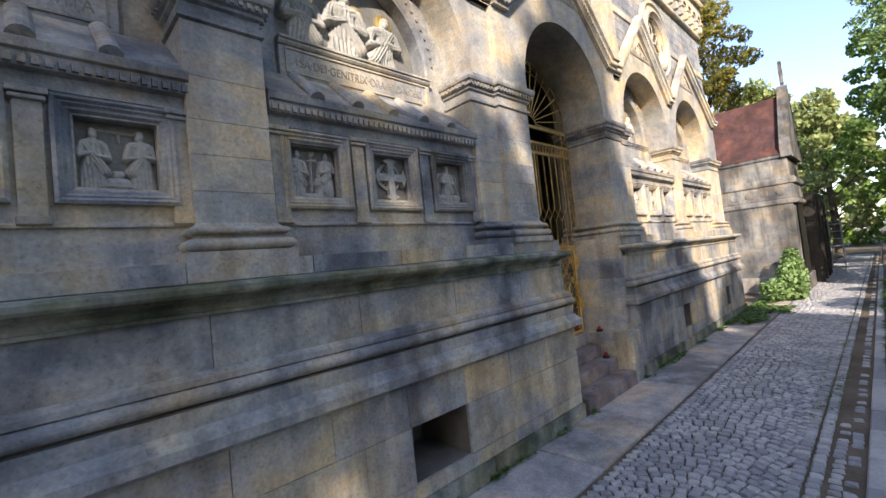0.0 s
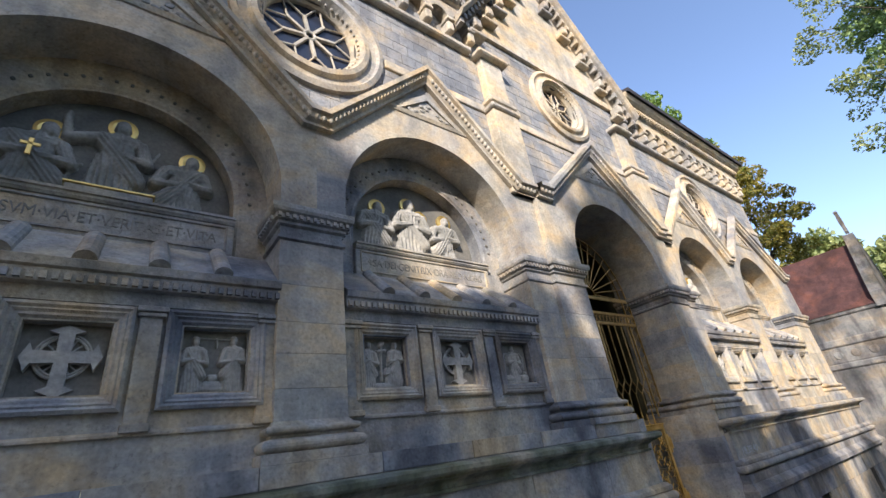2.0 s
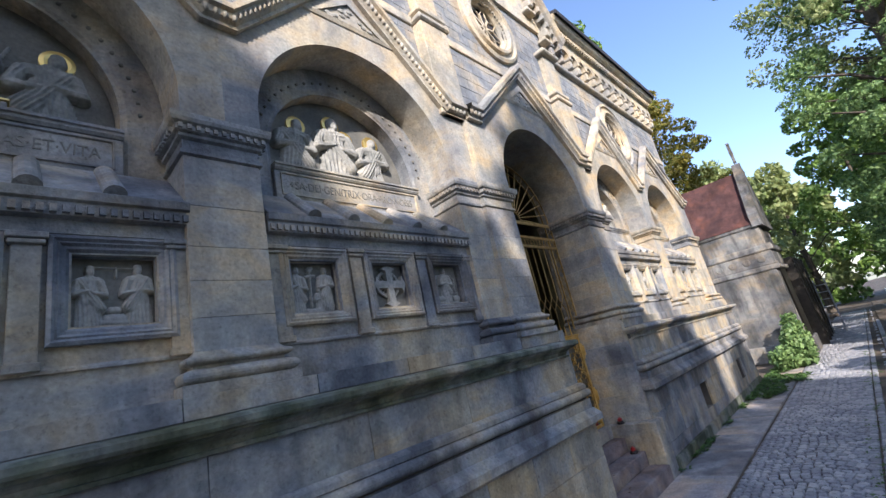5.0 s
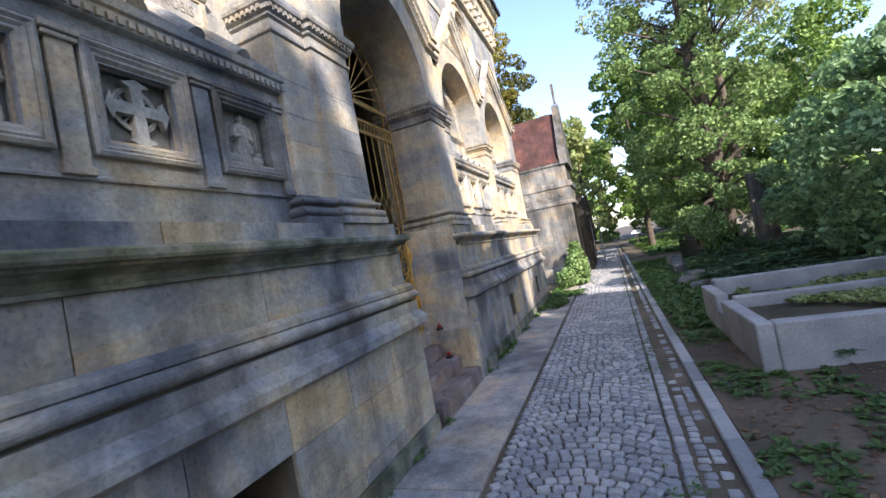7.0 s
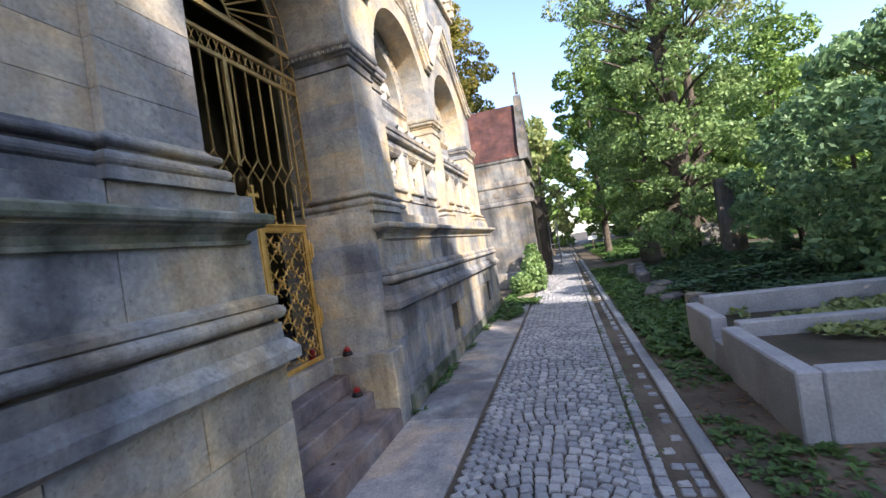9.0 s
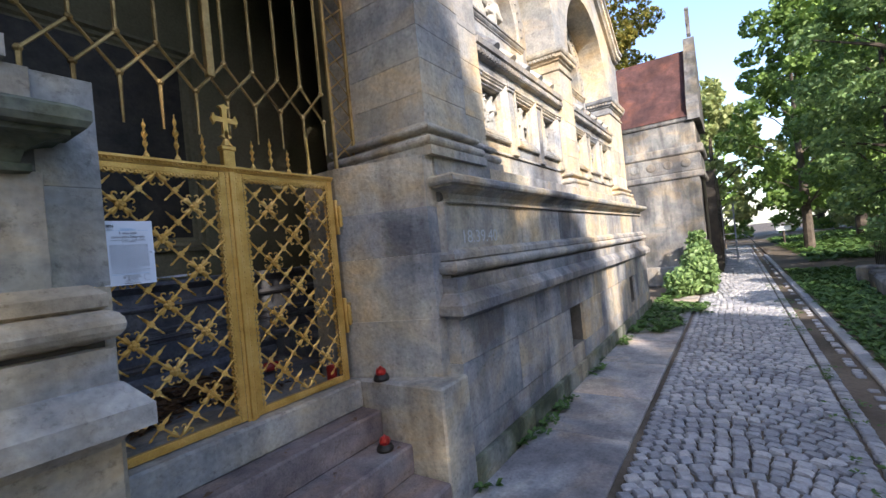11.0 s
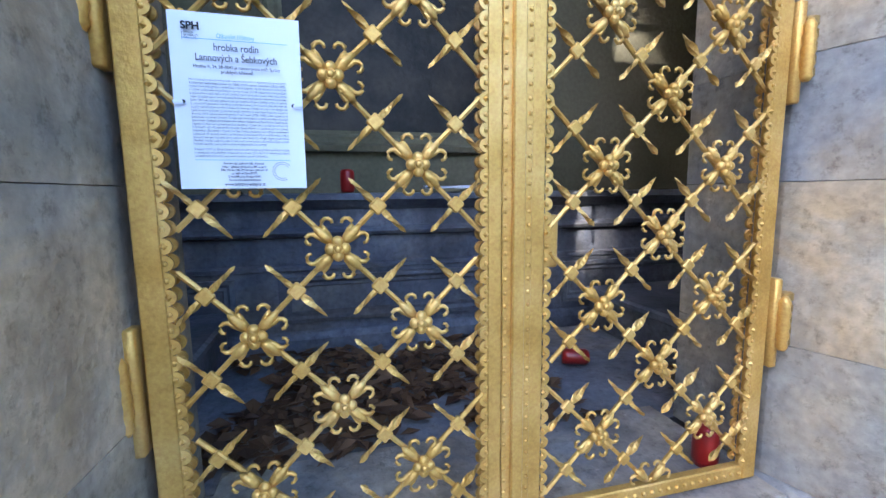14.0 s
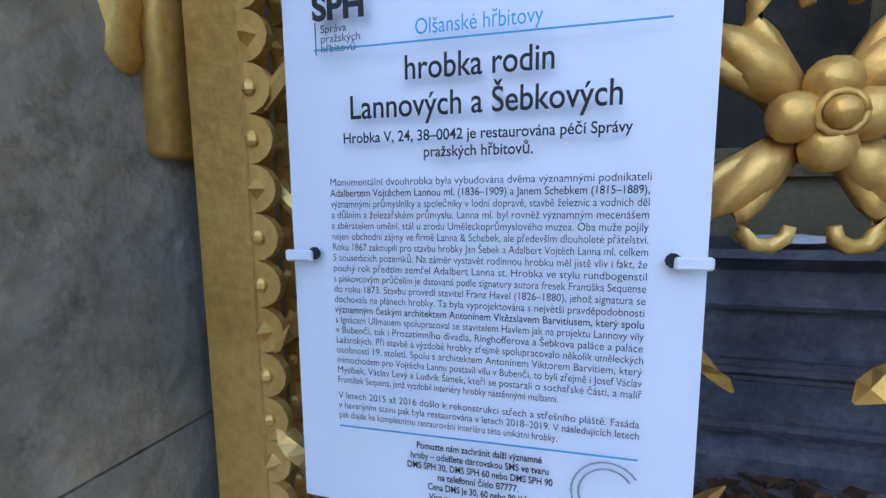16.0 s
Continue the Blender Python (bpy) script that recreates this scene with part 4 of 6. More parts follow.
for yy in (0.30,):
    prev = None
    for k in range(25):
        a = math.pi * k / 24
        q = (bm.verts.new((CX - 1.10 * math.cos(a), yy, Z_S + .09 + 1.10 * math.sin(a))), bm.verts.new((CX - 1.5 * math.cos(a), yy, Z_S + 1.5 * math.sin(a))))
        if prev:
            bm.faces.new((prev[0], prev[1], q[1], q[0]))
        prev = q
part("arch_back", fix(bm), STONE_UP, por)
st = thing("portal_steps", "worn reddish granite steps up to the gate", "steps", kind="structure")
for z0, z1, yf in ((-.1, .185, -.74), (.185, .37, -.47), (.37, .555, -.23), (.555, .738, -.07)):
    bm = bmesh.new()
    box(bm, JL + .012, JR - .012, yf, .45, z0, z1, .012)
    part("step", fix(bm), STEP if z1 < .6 else STONE, st)

# interior
RX0, RX1, RY1 = 5.4, 9.98, 1.80
bm = bmesh.new()
box(bm, RX0, RX1, .35, RY1, .5, .735)
tagged(part("floor", fix(bm), FLOORIN), "dusty stone floor of the tomb chamber", "floor", kind="structure")
room = thing("wall_chamber", "olive plastered chamber walls over dark marble", "wall", kind="structure")
for x0, x1, y0, y1, z0 in ((RX0, RX1, RY1, RY1 + .3, .5), (RX0 - .3, RX0, .36, RY1 + .3, .5), (RX1, RX1 + .3, .36, RY1 + .3, .5), (RX0, 6.55, .36, .5, .5), (8.83, RX1, .36, .5, .5), (6.552, 8.828, .36, .48, 5.23)):
    bm = bmesh.new()
    box(bm, x0, x1, y0, y1, z0, 5.6)
    part("plaster", fix(bm), PLASTER, room)
bm = bmesh.new()
box(bm, RX0 - .3, RX1 + .3, .36, RY1 + .3, 5.6, 5.8)
tagged(part("ceiling", fix(bm), PLASTER), "dark chamber ceiling", "ceiling", kind="structure")
YB = 1.42
DADO = [(-.02, .735), (.035, .735), (.035, .80), (.015, .83), (0, .84), (0, 1.15), (.012, 1.155), (.012, 1.175), (-.01, 1.185), (-.01, 1.32), (.02, 1.328), (.03, 1.345), (.012, 1.36), (-.015, 1.37), (-.015, 1.455), (.01, 1.47), (.045, 1.50), (.06, 1.505), (.06, 1.535), (-.02, 1.54), (-.36, 1.54)]
bm = bmesh.new()
sweep(bm, [(-.36, .735)] + DADO, [(RX0, YB), (RX1, YB)])
part("dado_back", fix(bm), DARKM, room)
for xa, xb in ((7.04, 8.42), (5.9, 6.84), (8.62, 9.6)):
    bm = bmesh.new()
    frame_ring(bm, xa, xb, .885, 1.125, [(0, 0), (0, .022), (.02, .026), (.035, .01), (.05, .012), (.06, -.002)], YB)
    part("dado_panel", fix(bm), DARKM, room)
for xa, xb in ((RX0, 6.80), (8.78, RX1)):
    bm = bmesh.new()
    box(bm, xa, xb, .5, YB - .04, .736, .93, .012)
    o = .03
    box(bm, xa, xb + o if xb < 8 else xb, .5, YB - .04, .931, .975, .012) if xb < 8 else box(bm, xa - o, xb, .5, YB - .04, .931, .975, .012)
    part("side_bench", fix(bm), DARKM, room)
for xa, xb in ((6.98, 8.45),):
    bm = bmesh.new()
    frame_ring(bm, xa, xb, 1.78, 3.6, [(0, 0), (0, .05), (.03, .06), (.05, .03), (.08, .03), (.10, .012), (.12, .012), (.14, 0)], RY1)
    part("picture_frame", fix(bm), PLASTER, room)
    bm = bmesh.new()
    box(bm, xa + .12, xb - .12, RY1 - .012, RY1 + .01, 1.90, 3.48)
    part("picture", fix(bm), IRON, room)

# ---- gate ----
GZ0, GZ1 = .745, 2.10
HX = .717
S = .1585


def rosette(bm, x, z):
    for k in range(4):
        a = k * math.pi / 2
        ball(bm, (x + .0135 * math.cos(a), -.022, z + .0135 * math.sin(a)), .0115, 1, .9, 1, 8, 6)
    ball(bm, (x, -.031, z), .0072, 1, .8, 1, 8, 6)
    tube(bm, [(x + .0088 * math.cos(k * math.tau / 12), -.030, z + .0088 * math.sin(k * math.tau / 12)) for k in range(13)], .0018, 5)


def curl(bm, x, z, a):
    """A pair of scrolled leaf ends on a diagonal bar."""
    d, n = Vector((math.cos(a), 0, math.sin(a))), Vector((-math.sin(a), 0, math.cos(a)))
    c = Vector((x, -.012, z))
    for s in (-1, 1):
        pts = [c + d * .018 + n * s * .004]
        for k in range(7):
            t = k / 6
            ang = -.3 + t * 4.2
            r = .013 * (1 - .35 * t)
            pts.append(c + d * (.046 + r * math.sin(ang)) + n * s * (.022 - r * math.cos(ang)) + Vector((0, -.004 * t, 0)))
        tube(bm, pts, 0, 6, [.005, .0058, .0052, .0046, .004, .004, .0036, .003])
    tube(bm, [c + d * .012, c + d * .03, c + d * .05, c + d * .062], 0, 6, [.006, .0115, .009, .003])


def twist_leaf(bm, x, z, a):
    """A twisted pointed bar end from a crossing."""
    d, n = Vector((math.cos(a), 0, math.sin(a))), Vector((-math.sin(a), 0, math.cos(a)))
    prev = None
    for k in range(8):
        t = k / 7
        w = (.0045 + .006 * math.sin(t * math.pi)) * (1 if t < .98 else .25)
        tw = t * 2.6
        c = Vector((x, -.012, z)) + d * (.010 + .066 * t)
        ax = n * math.cos(tw) + Vector((0, 1, 0)) * math.sin(tw)
        bx = n * -math.sin(tw) + Vector((0, 1, 0)) * math.cos(tw)
        q = [bm.verts.new(c + ax * w), bm.verts.new(c + bx * w * .45), bm.verts.new(c - ax * w), bm.verts.new(c - bx * w * .45)]
        if prev:
            for j in range(4):
                bm.faces.new((prev[j], prev[(j + 1) % 4], q[(j + 1) % 4], q[j]))
        prev = q
    bm.faces.new(prev)


def scallops(bm, p0, p1, side, n, y=-.012, r=.0155):
    """A row of half-round scallops with studs along an edge."""
    p0, p1 = Vector(p0), Vector(p1)
    d = (p1 - p0) / n
    for k in range(n):
        c = p0 + d * (k + .5)
        fr, bk = [], []
        for j in range(9):
            a = math.pi * j / 8
            q = c + d.normalized() * (r * math.cos(a)) + Vector(side) * (r * math.sin(a) * 1.15)
            fr.append(bm.verts.new((q.x, y, q.z)))
            bk.append(bm.verts.new((q.x, y + .006, q.z)))
        bm.faces.new(fr)
        for j in range(8):
            bm.faces.new((fr[j], fr[j + 1], bk[j + 1], bk[j]))
        c2 = c + Vector(side) * .004
        if k % 3:
            ball(bm, (c2.x, y - .001, c2.z), .0052, 1, .8, 1, 6, 5)
        else:
            t = bm.verts.new((c2.x, y - .008, c2.z))
            e = [bm.verts.new((c2.x + .007 * math.cos(h), y, c2.z + .007 * math.sin(h))) for h in (0, 1.57, 3.14, 4.71)]
            for j in range(4):
                bm.faces.new((e[j], e[(j + 1) % 4], t))


bm = bmesh.new()
rosette(bm, 0, 0)
for q in range(4):
    curl(bm, 0, 0, math.pi / 4 + q * math.pi / 2)
_o = smooth(part("rosette", bm, GOLD))
ROSETTE = _o.data
bpy.data.objects.remove(_o)
TWIST = {}
for key, angs in ((True, (math.pi * .75, -math.pi * .25)), (False, (math.pi * .25, -math.pi * .75))):
    bm = bmesh.new()
    box(bm, -.0135, .0135, -.017, -.004, -.0135, .0135, .003, Matrix.Rotation(radians(45), 4, "Y"))
    for a in angs:
        twist_leaf(bm, 0, 0, a)
    _o = part("twisted_bar", fix(bm), GOLD)
    TWIST[key] = _o.data
    bpy.data.objects.remove(_o)

gate = thing("gate", "gilded wrought iron double gate with a lattice of rosettes, closed", "gate")
for sgn in (-1, 1):
    leaf_ob = new("gate_leaf")
    leaf_ob.parent = gate
    leaf_ob.location = (CX, 0, 0)
    x_in, x_out = sgn * .032, sgn * HX
    xa, xb = min(x_in, x_out), max(x_in, x_out)
    bm = bmesh.new()
    for a, b in ((xa, xa + .034 if sgn > 0 else xa + .045), (xb - .045 if sgn > 0 else xb - .034, xb)):
        box(bm, a, b, -.012, .014, GZ0, GZ1, .003)
    ia, ib = (xa + .034, xb - .045) if sgn > 0 else (xa + .045, xb - .034)
    za, zb = GZ0 + .042, GZ1 - .03
    box(bm, ia + .0005, ib - .0005, -.0115, .0135, GZ0, GZ0 + .042, .003)
    box(bm, ia + .0005, ib - .0005, -.0115, .0135, GZ1 - .03, GZ1, .003)
    part("leaf_frame", fix(bm), GOLD, leaf_ob)
    bm = bmesh.new()
    for yy in (-.013, .016):
        scallops(bm, (ia, 0, za), (ia, 0, zb), (1, 0, 0), 42, yy)
        scallops(bm, (ib, 0, za), (ib, 0, zb), (-1, 0, 0), 42, yy)
        scallops(bm, (ia, 0, zb), (ib, 0, zb), (0, 0, -1), 20, yy)
    for k in range(24):
        ball(bm, (ia + (k + .5) * (ib - ia) / 24, -.013, GZ0 + .021), .006, 1, .8, 1, 6, 5)
    part("scalloped_edge", fix(bm), GOLD, leaf_ob)
    # lattice
    z0 = 1.27
    for i in range(-10, 20):
        for k in (-1, 1):
            pts = []
            for u in np.linspace(-3, 3, 241):
                x = sgn * .2135 + i * S + u * 1.0
                z = z0 + k * u
                if ia < x < ib and za < z < zb and (i % 2 == 0):
                    pts.append((x, z))
            if len(pts) > 1 and i % 2 == 0:
                a, b = pts[0], pts[-1]
                bars = bmesh.new()
                tube(bars, [(a[0], -.006 if k > 0 else .002, a[1]), (b[0], -.006 if k > 0 else .002, b[1])], .0058, 6)
                part("lattice_bar", fix(bars), GOLD, leaf_ob)
    for i in range(-2, 6):
        for j in range(-5, 7):
            x, z = sgn * .2135 + i * S * sgn, z0 + j * S
            if (i + j) % 2 or not (ia - .01 < x < ib + .01 and za - .01 < z < zb + .01):
                continue
            if ia + .03 < x < ib - .03 and za + .03 < z < zb - .03:
                ob = new("rosette", ROSETTE)
                ob.location = (x, 0, z)
                ob.parent = leaf_ob
                continue
            for q in range(4):
                a = math.pi / 4 + q * math.pi / 2
                ex, ez = x + .03 * math.cos(a), z + .03 * math.sin(a)
                if ia < ex < ib and za < ez < zb:
                    ros = bmesh.new()
                    curl(ros, x, z, a)
                    smooth(part("scroll", ros, GOLD, leaf_ob))
    for i in range(-4, 12):
        for j in range(-10, 14):
            x, z = sgn * .2135 + (i + .5) * S * sgn, z0 + (j + .5) * S
            if ia + .05 < x < ib - .05 and za + .04 < z < zb - .04:
                ob = new("twisted_bar", TWIST[((i + j) % 2 == 0) == (sgn > 0)])
                ob.location = (x, 0, z)
                ob.parent = leaf_ob
    for hz in (1.18, 1.86):
        bm = bmesh.new()
        x = sgn * (HX + .02)
        box(bm, x - .012, x + .012, -.02, .02, hz - .12, hz + .12, .004)
        lathe(bm, [(.008, -.07), (.014, -.06), (.012, -.045), (.016, -.03), (.013, -.015), (.016, .0), (.013, .015), (.016, .03), (.012, .045), (.014, .06), (.006, .075)], (x + sgn * .012, -.028, hz), 12)
        smooth(part("hinge", fix(bm), GOLD, leaf_ob))
        bm = bmesh.new()
        for k in range(5):
            zz = hz - .06 + k * .03
            lathe(bm, [(.012, 0), (.021, .004), (.021, .022), (.012, .026)], (x + sgn * .030, -.012, zz), 12)
        box(bm, x + (.01 if sgn > 0 else -.07), x + (.07 if sgn > 0 else -.01), -.004, .012, hz - .045, hz + .045, .004)
        part("hinge_knuckle", fix(bm), GOLD_DULL, leaf_ob)
# cover strip, top rail, finials
bm = bmesh.new()
box(bm, CX - .014, CX + .014, -.028, -.013, GZ0 - .01, GZ1, .003)
box(bm, CX - .034, CX + .034, -.016, -.013, GZ0 - .01, GZ1, .002)
for k in range(46):
    for s in (-1, 1):
        ball(bm, (CX + s * .027, -.017, GZ0 + .02 + k * .029), .005, 1, .8, 1, 6, 5)
part("cover_strip", fix(bm), GOLD, gate)
bm = bmesh.new()
sweep(bm, [(-.02, GZ1), (.015, GZ1), (.018, GZ1 + .012), (.03, GZ1 + .02), (.03, GZ1 + .032), (-.02, GZ1 + .034)], [(CX - HX, 0), (CX + HX, 0)])
for k in range(60):
    ball(bm, (CX - HX + (k + .5) * 2 * HX / 60, -.022, GZ1 + .012), .006, 1, 1, 1, 5, 4)
part("top_rail", fix(bm), GOLD, gate)
for dx, h in ((-.62, .19), (-.40, .19), (-.26, .24), (-.13, .16), (.15, .17), (.27, .20), (.39, .15), (.55, .26)):
    bm = bmesh.new()
    z = GZ1 + .03
    if abs(dx) > .5:
        lathe(bm, [(.014, 0), (.014, .04), (.008, .05), (.011, .07), (.006, h - .02), (.001, h)], (CX + dx, 0, z), 8)
    else:
        lathe(bm, [(.016, 0), (.016, .012), (.007, .03)], (CX + dx, 0, z), 8)
        prev = None
        for k in range(17):
            t = k / 16
            w = .004 + .010 * math.sin(math.pi * min(1, t * .97 + .05))
            q = [bm.verts.new((CX + dx + w * s * math.cos(t * 11 + o), w * s * math.sin(t * 11 + o), z + .03 + (h - .03) * t)) for s, o in ((1, 0), (.5, 1.57), (-1, 0), (-.5, 1.57))]
            if prev:
                for j in range(4):
                    bm.faces.new((prev[j], prev[(j + 1) % 4], q[(j + 1) % 4], q[j]))
            prev = q
        bm.faces.new(prev)
    part("finial", fix(bm), GOLD, gate)
bm = bmesh.new()
z = GZ1 + .03
box(bm, CX - .034, CX + .034, -.02, .02, z, z + .10, .004)
box(bm, CX - .042, CX + .042, -.025, .025, z + .09, z + .115, .004)
lathe(bm, [(.034, 0), (.02, .025), (.014, .04)], (CX, 0, z + .115), 8)
cross_shape(bm, .15, .20, -.010, .010, Matrix.Translation((CX, 0, z + .26)))
box(bm, CX - .011, CX + .011, -.01, .01, z + .14, z + .2, .002)
part("cross_finial", fix(bm), GOLD, gate)
bm = bmesh.new()
box(bm, CX + .045, CX + .115, .015, .045, 1.36, 1.48, .004)
part("lock_box", fix(bm), GOLD, gate)

gate.location.y = .022

# upper grille
gr = thing("upper_grille", "tall gilded iron grille with honeycomb foot and fan above the gate", "grille")
YG = .12
bm = bmesh.new()
for s in (-1, 1):
    for xx in (.88, 1.075):
        box(bm, CX + s * xx - .012, CX + s * xx + .012, YG - .012, YG + .012, 2.22, 4.02, .003)
    n = 10
    for k in range(n):
        za, zb = 2.30 + 1.70 * k / n, 2.30 + 1.70 * (k + 1) / n
        tube(bm, [(CX + s * .88, YG, za), (CX + s * 1.075, YG, zb)], .006, 4)
        tube(bm, [(CX + s * 1.075, YG, za), (CX + s * .88, YG, zb)], .006, 4)
for z0, z1 in ((3.60, 3.64), (3.76, 3.80), (4.0, 4.05)):
    box(bm, CX - 1.08, CX + 1.08, YG - .015, YG + .015, z0, z1, .003)
for k in range(24):
    x = CX - 1.06 + k * .0885
    tube(bm, [(x, YG, 3.64), (x + .06, YG, 3.76)], .006, 4)
    tube(bm, [(x + .06, YG, 3.64), (x, YG, 3.76)], .006, 4)
part("side_frame", fix(bm), GOLD_DULL, gr)
bm = bmesh.new()
xs = [s * (.0885 + .177 * k) for k in range(5) for s in (-1, 1)]
xs.sort()
box(bm, CX - .022, CX + .022, YG - .02, YG + .02, 2.66, 3.60, .004)
part("centre_post", fix(bm), GOLD_DULL, gr)
for dx in xs:
    bm = bmesh.new()
    tube(bm, [(CX + dx, YG, 3.60), (CX + dx, YG, 2.76)], .0105, 6)
    ball(bm, (CX + dx, YG, 2.76), .019, 1, 1, 1, 6, 5)
    ball(bm, (CX + dx, YG, 2.56), .019, 1, 1, 1, 6, 5)
    tube(bm, [(CX + dx, YG, 2.56), (CX + dx, YG, 2.32)], 0, 5, (.012, .006))
    part("bar", fix(bm), GOLD_DULL, gr)
for a, b in zip(xs, xs[1:]):
    bm = bmesh.new()
    tube(bm, [(CX + a, YG, 2.76), (CX + b, YG + .006, 2.56)], .009, 5)
    tube(bm, [(CX + b, YG, 2.76), (CX + a, YG - .006, 2.56)], .009, 5)
    part("crossing", fix(bm), GOLD_DULL, gr)
for k in range(17):
    a = math.pi * k / 16
    bm = bmesh.new()
    tube(bm, [(CX + .16 * math.cos(a), YG, 4.08 + .16 * math.sin(a)), (CX + 1.03 * math.cos(a), YG, 4.05 + 1.03 * math.sin(a))], .010, 5)
    part("spoke", fix(bm), GOLD_DULL, gr)
for rr in (.16, 1.04, .86):
    bm = bmesh.new()
    tube(bm, [(CX + rr * math.cos(math.pi * k / 24), YG, 4.05 + rr * math.sin(math.pi * k / 24)) for k in range(25)], .013, 6)
    part("fan_ring", fix(bm), GOLD_DULL, gr)
# painted house number marks on the plinth
text("painted_number", "18.39.40", .13, plain("chalky_paint", (.36, .38, .39), .9), None, (9.22, YP - .002, 1.60), .0005, width=.52)
tagged(bpy.data.objects["painted_number"], "faded pale painted number on the plinth", "lettering")


# ---- notice ----
notice = thing("notice", "white laminated paper notice tied to the gate", "notice", (7.168, -.021, 1.685), rz=1.0)
notice.scale = (.955, 1, .955)
bm = bmesh.new()
PW, PH = .21, .297
n = 8
front = [[bm.verts.new((-PW / 2 + PW * i / n, -.004 * math.sin(math.pi * i / n) * (1 - j / n), -PH / 2 + PH * j / n)) for j in range(n + 1)] for i in range(n + 1)]
back = [[bm.verts.new((v.co.x, v.co.y + .0012, v.co.z)) for v in c] for c in front]
for i in range(n):
    for j in range(n):
        bm.faces.new((front[i][j], front[i + 1][j], front[i + 1][j + 1], front[i][j + 1]))
        bm.faces.new((back[i][j], back[i][j + 1], back[i + 1][j + 1], back[i + 1][j]))
part("sheet", bm, PAPER, notice)
YT = -.0062


def words(body, size, x, z, mat=INK, align="CENTER", width=0.0, bold=0.0):
    return text("lettering", body, size, mat, notice, (x, YT, z), 0.0, align, width=width, bold=bold)


words("SPH", .017, -.084, .118, align="LEFT", width=.028, bold=.0007)
for k, w in enumerate(("Správa", "pražských", "hřbitovů")):
    words(w, .0055, -.080, .1115 - k * .0047, align="LEFT")
words("Olšanské hřbitovy", .0105, .0, .1065, CYAN, width=.060)
words("hrobka rodin", .0165, .0, .086, width=.071, bold=.00015)
words("Lannových a Šebkových", .0165, .0, .0685, width=.130, bold=.00015)
words("Hrobka V, 24, 38–0042 je restaurována péčí Správy", .0075, .0, .0565, width=.139, bold=.0001)
words("pražských hřbitovů.", .0075, .0, .0485, width=.053, bold=.0001)
words("www.hrbitovy-adopce.cz", .0075, .0, -.1435, width=.068, bold=.00015)
bm = bmesh.new()
box(bm, -.083, -.0825, YT, YT + .0003, .101, .117)
part("rule", bm, INK, notice)
for z in (.1035, -.0985):
    bm = bmesh.new()
    box(bm, -.084 if z > 0 else -.078, .084 if z > 0 else .078, YT, YT + .0003, z - .0004, z + .0004)
    part("rule", bm, CYAN, notice)
BODY = """Monumentální dvouhrobka byla vybudována dvěma významnými podnikateli
Adalbertem Vojtěchem Lannou ml. (1836–1909) a Janem Schebkem (1815–1889),
významnými průmyslníky a společníky v lodní dopravě, stavbě železnic a vodních děl
a důlním a železářském průmyslu. Lanna ml. byl rovněž významným mecenášem
a sběratelem umění, stál u zrodu Uměleckoprůmyslového muzea. Oba muže pojily
nejen obchodní zájmy ve firmě Lanna & Schebek, ale především dlouholeté přátelství.
Roku 1867 zakoupili pro stavbu hrobky Jan Šebek a Adalbert Vojtěch Lanna ml. celkem
5 sousedících pozemků. Na záměr vystavět rodinnou hrobku měl jistě vliv i fakt, že
pouhý rok předtím zemřel Adalbert Lanna st. Hrobka ve stylu rundbogenstil
s pískovcovým průčelím je datovaná podle signatury autora fresek Františka Sequense
do roku 1873. Stavbu provedl stavitel Franz Havel (1826–1880), jehož signatura se
dochovala na plánech hrobky. Ta byla vyprojektována s největší pravděpodobností
významným českým architektem Antonínem Vítězslavem Barvitiusem, který spolu
s Ignácem Ullmanem spolupracoval se stavitelem Havlem jak na projektu Lannovy vily
v Bubenči, tak i Prozatímního divadla, Ringhofferova a Šebkova paláce a paláce
Lažanských. Při stavbě a výzdobě hrobky zřejmě spolupracovalo několik uměleckých
osobností 19. století. Spolu s architektem Antonínem Viktorem Barvitiem, který
mimochodem pro Vojtěcha Lannu postavil vilu v Bubenči, to byli zřejmě i Josef Václav
Myslbek, Václav Levý a Ludvík Šimek, kteří se postarali o sochařské části, a malíř
František Sequens, jenž vyzdobil interiéry hrobky nástěnnými malbami.
V letech 2015 až 2016 došlo k rekonstrukci střech a střešního pláště. Fasáda
v havarijním stavu pak byla restaurována v letech 2018–2019. V následujících letech
pak dojde ke kompletnímu restaurování interiéru této unikátní hrobky.""".replace("ě", "ê").split("\n")
for k, line in enumerate(BODY):
    z = .0350 - k * .00568 - (.0035 if k > 19 else 0)
    words(line, .0054, -.078, z, align="LEFT", width=.118 if k in (19, 22) else .156, bold=.00004 if k in (1, 12) else 0)
for k, (line, w) in enumerate((("Pomozte nám zachránit další významné", .066), ("hroby – odešlete dárcovskou SMS ve tvaru", .073), ("DMS SPH 30, DMS SPH 60 nebo DMS SPH 90", .077), ("na telefonní číslo 87777.", .043), ("Cena DMS je 30, 60 nebo 90 Kč.", .054), ("Více na www.darcovskasms.cz.", .053))):
    words(line, .0054, 0, -.1062 - k * .0058, width=w, bold=.0001)
bm = bmesh.new()
for rr in (.0165, .013):
    tube(bm, [(.064 + rr * math.cos(.6 + k * .2), YT, -.118 + rr * math.sin(.6 + k * .2)) for k in range(24)], .0005, 4)
part("stamp", bm, INKGREY, notice)
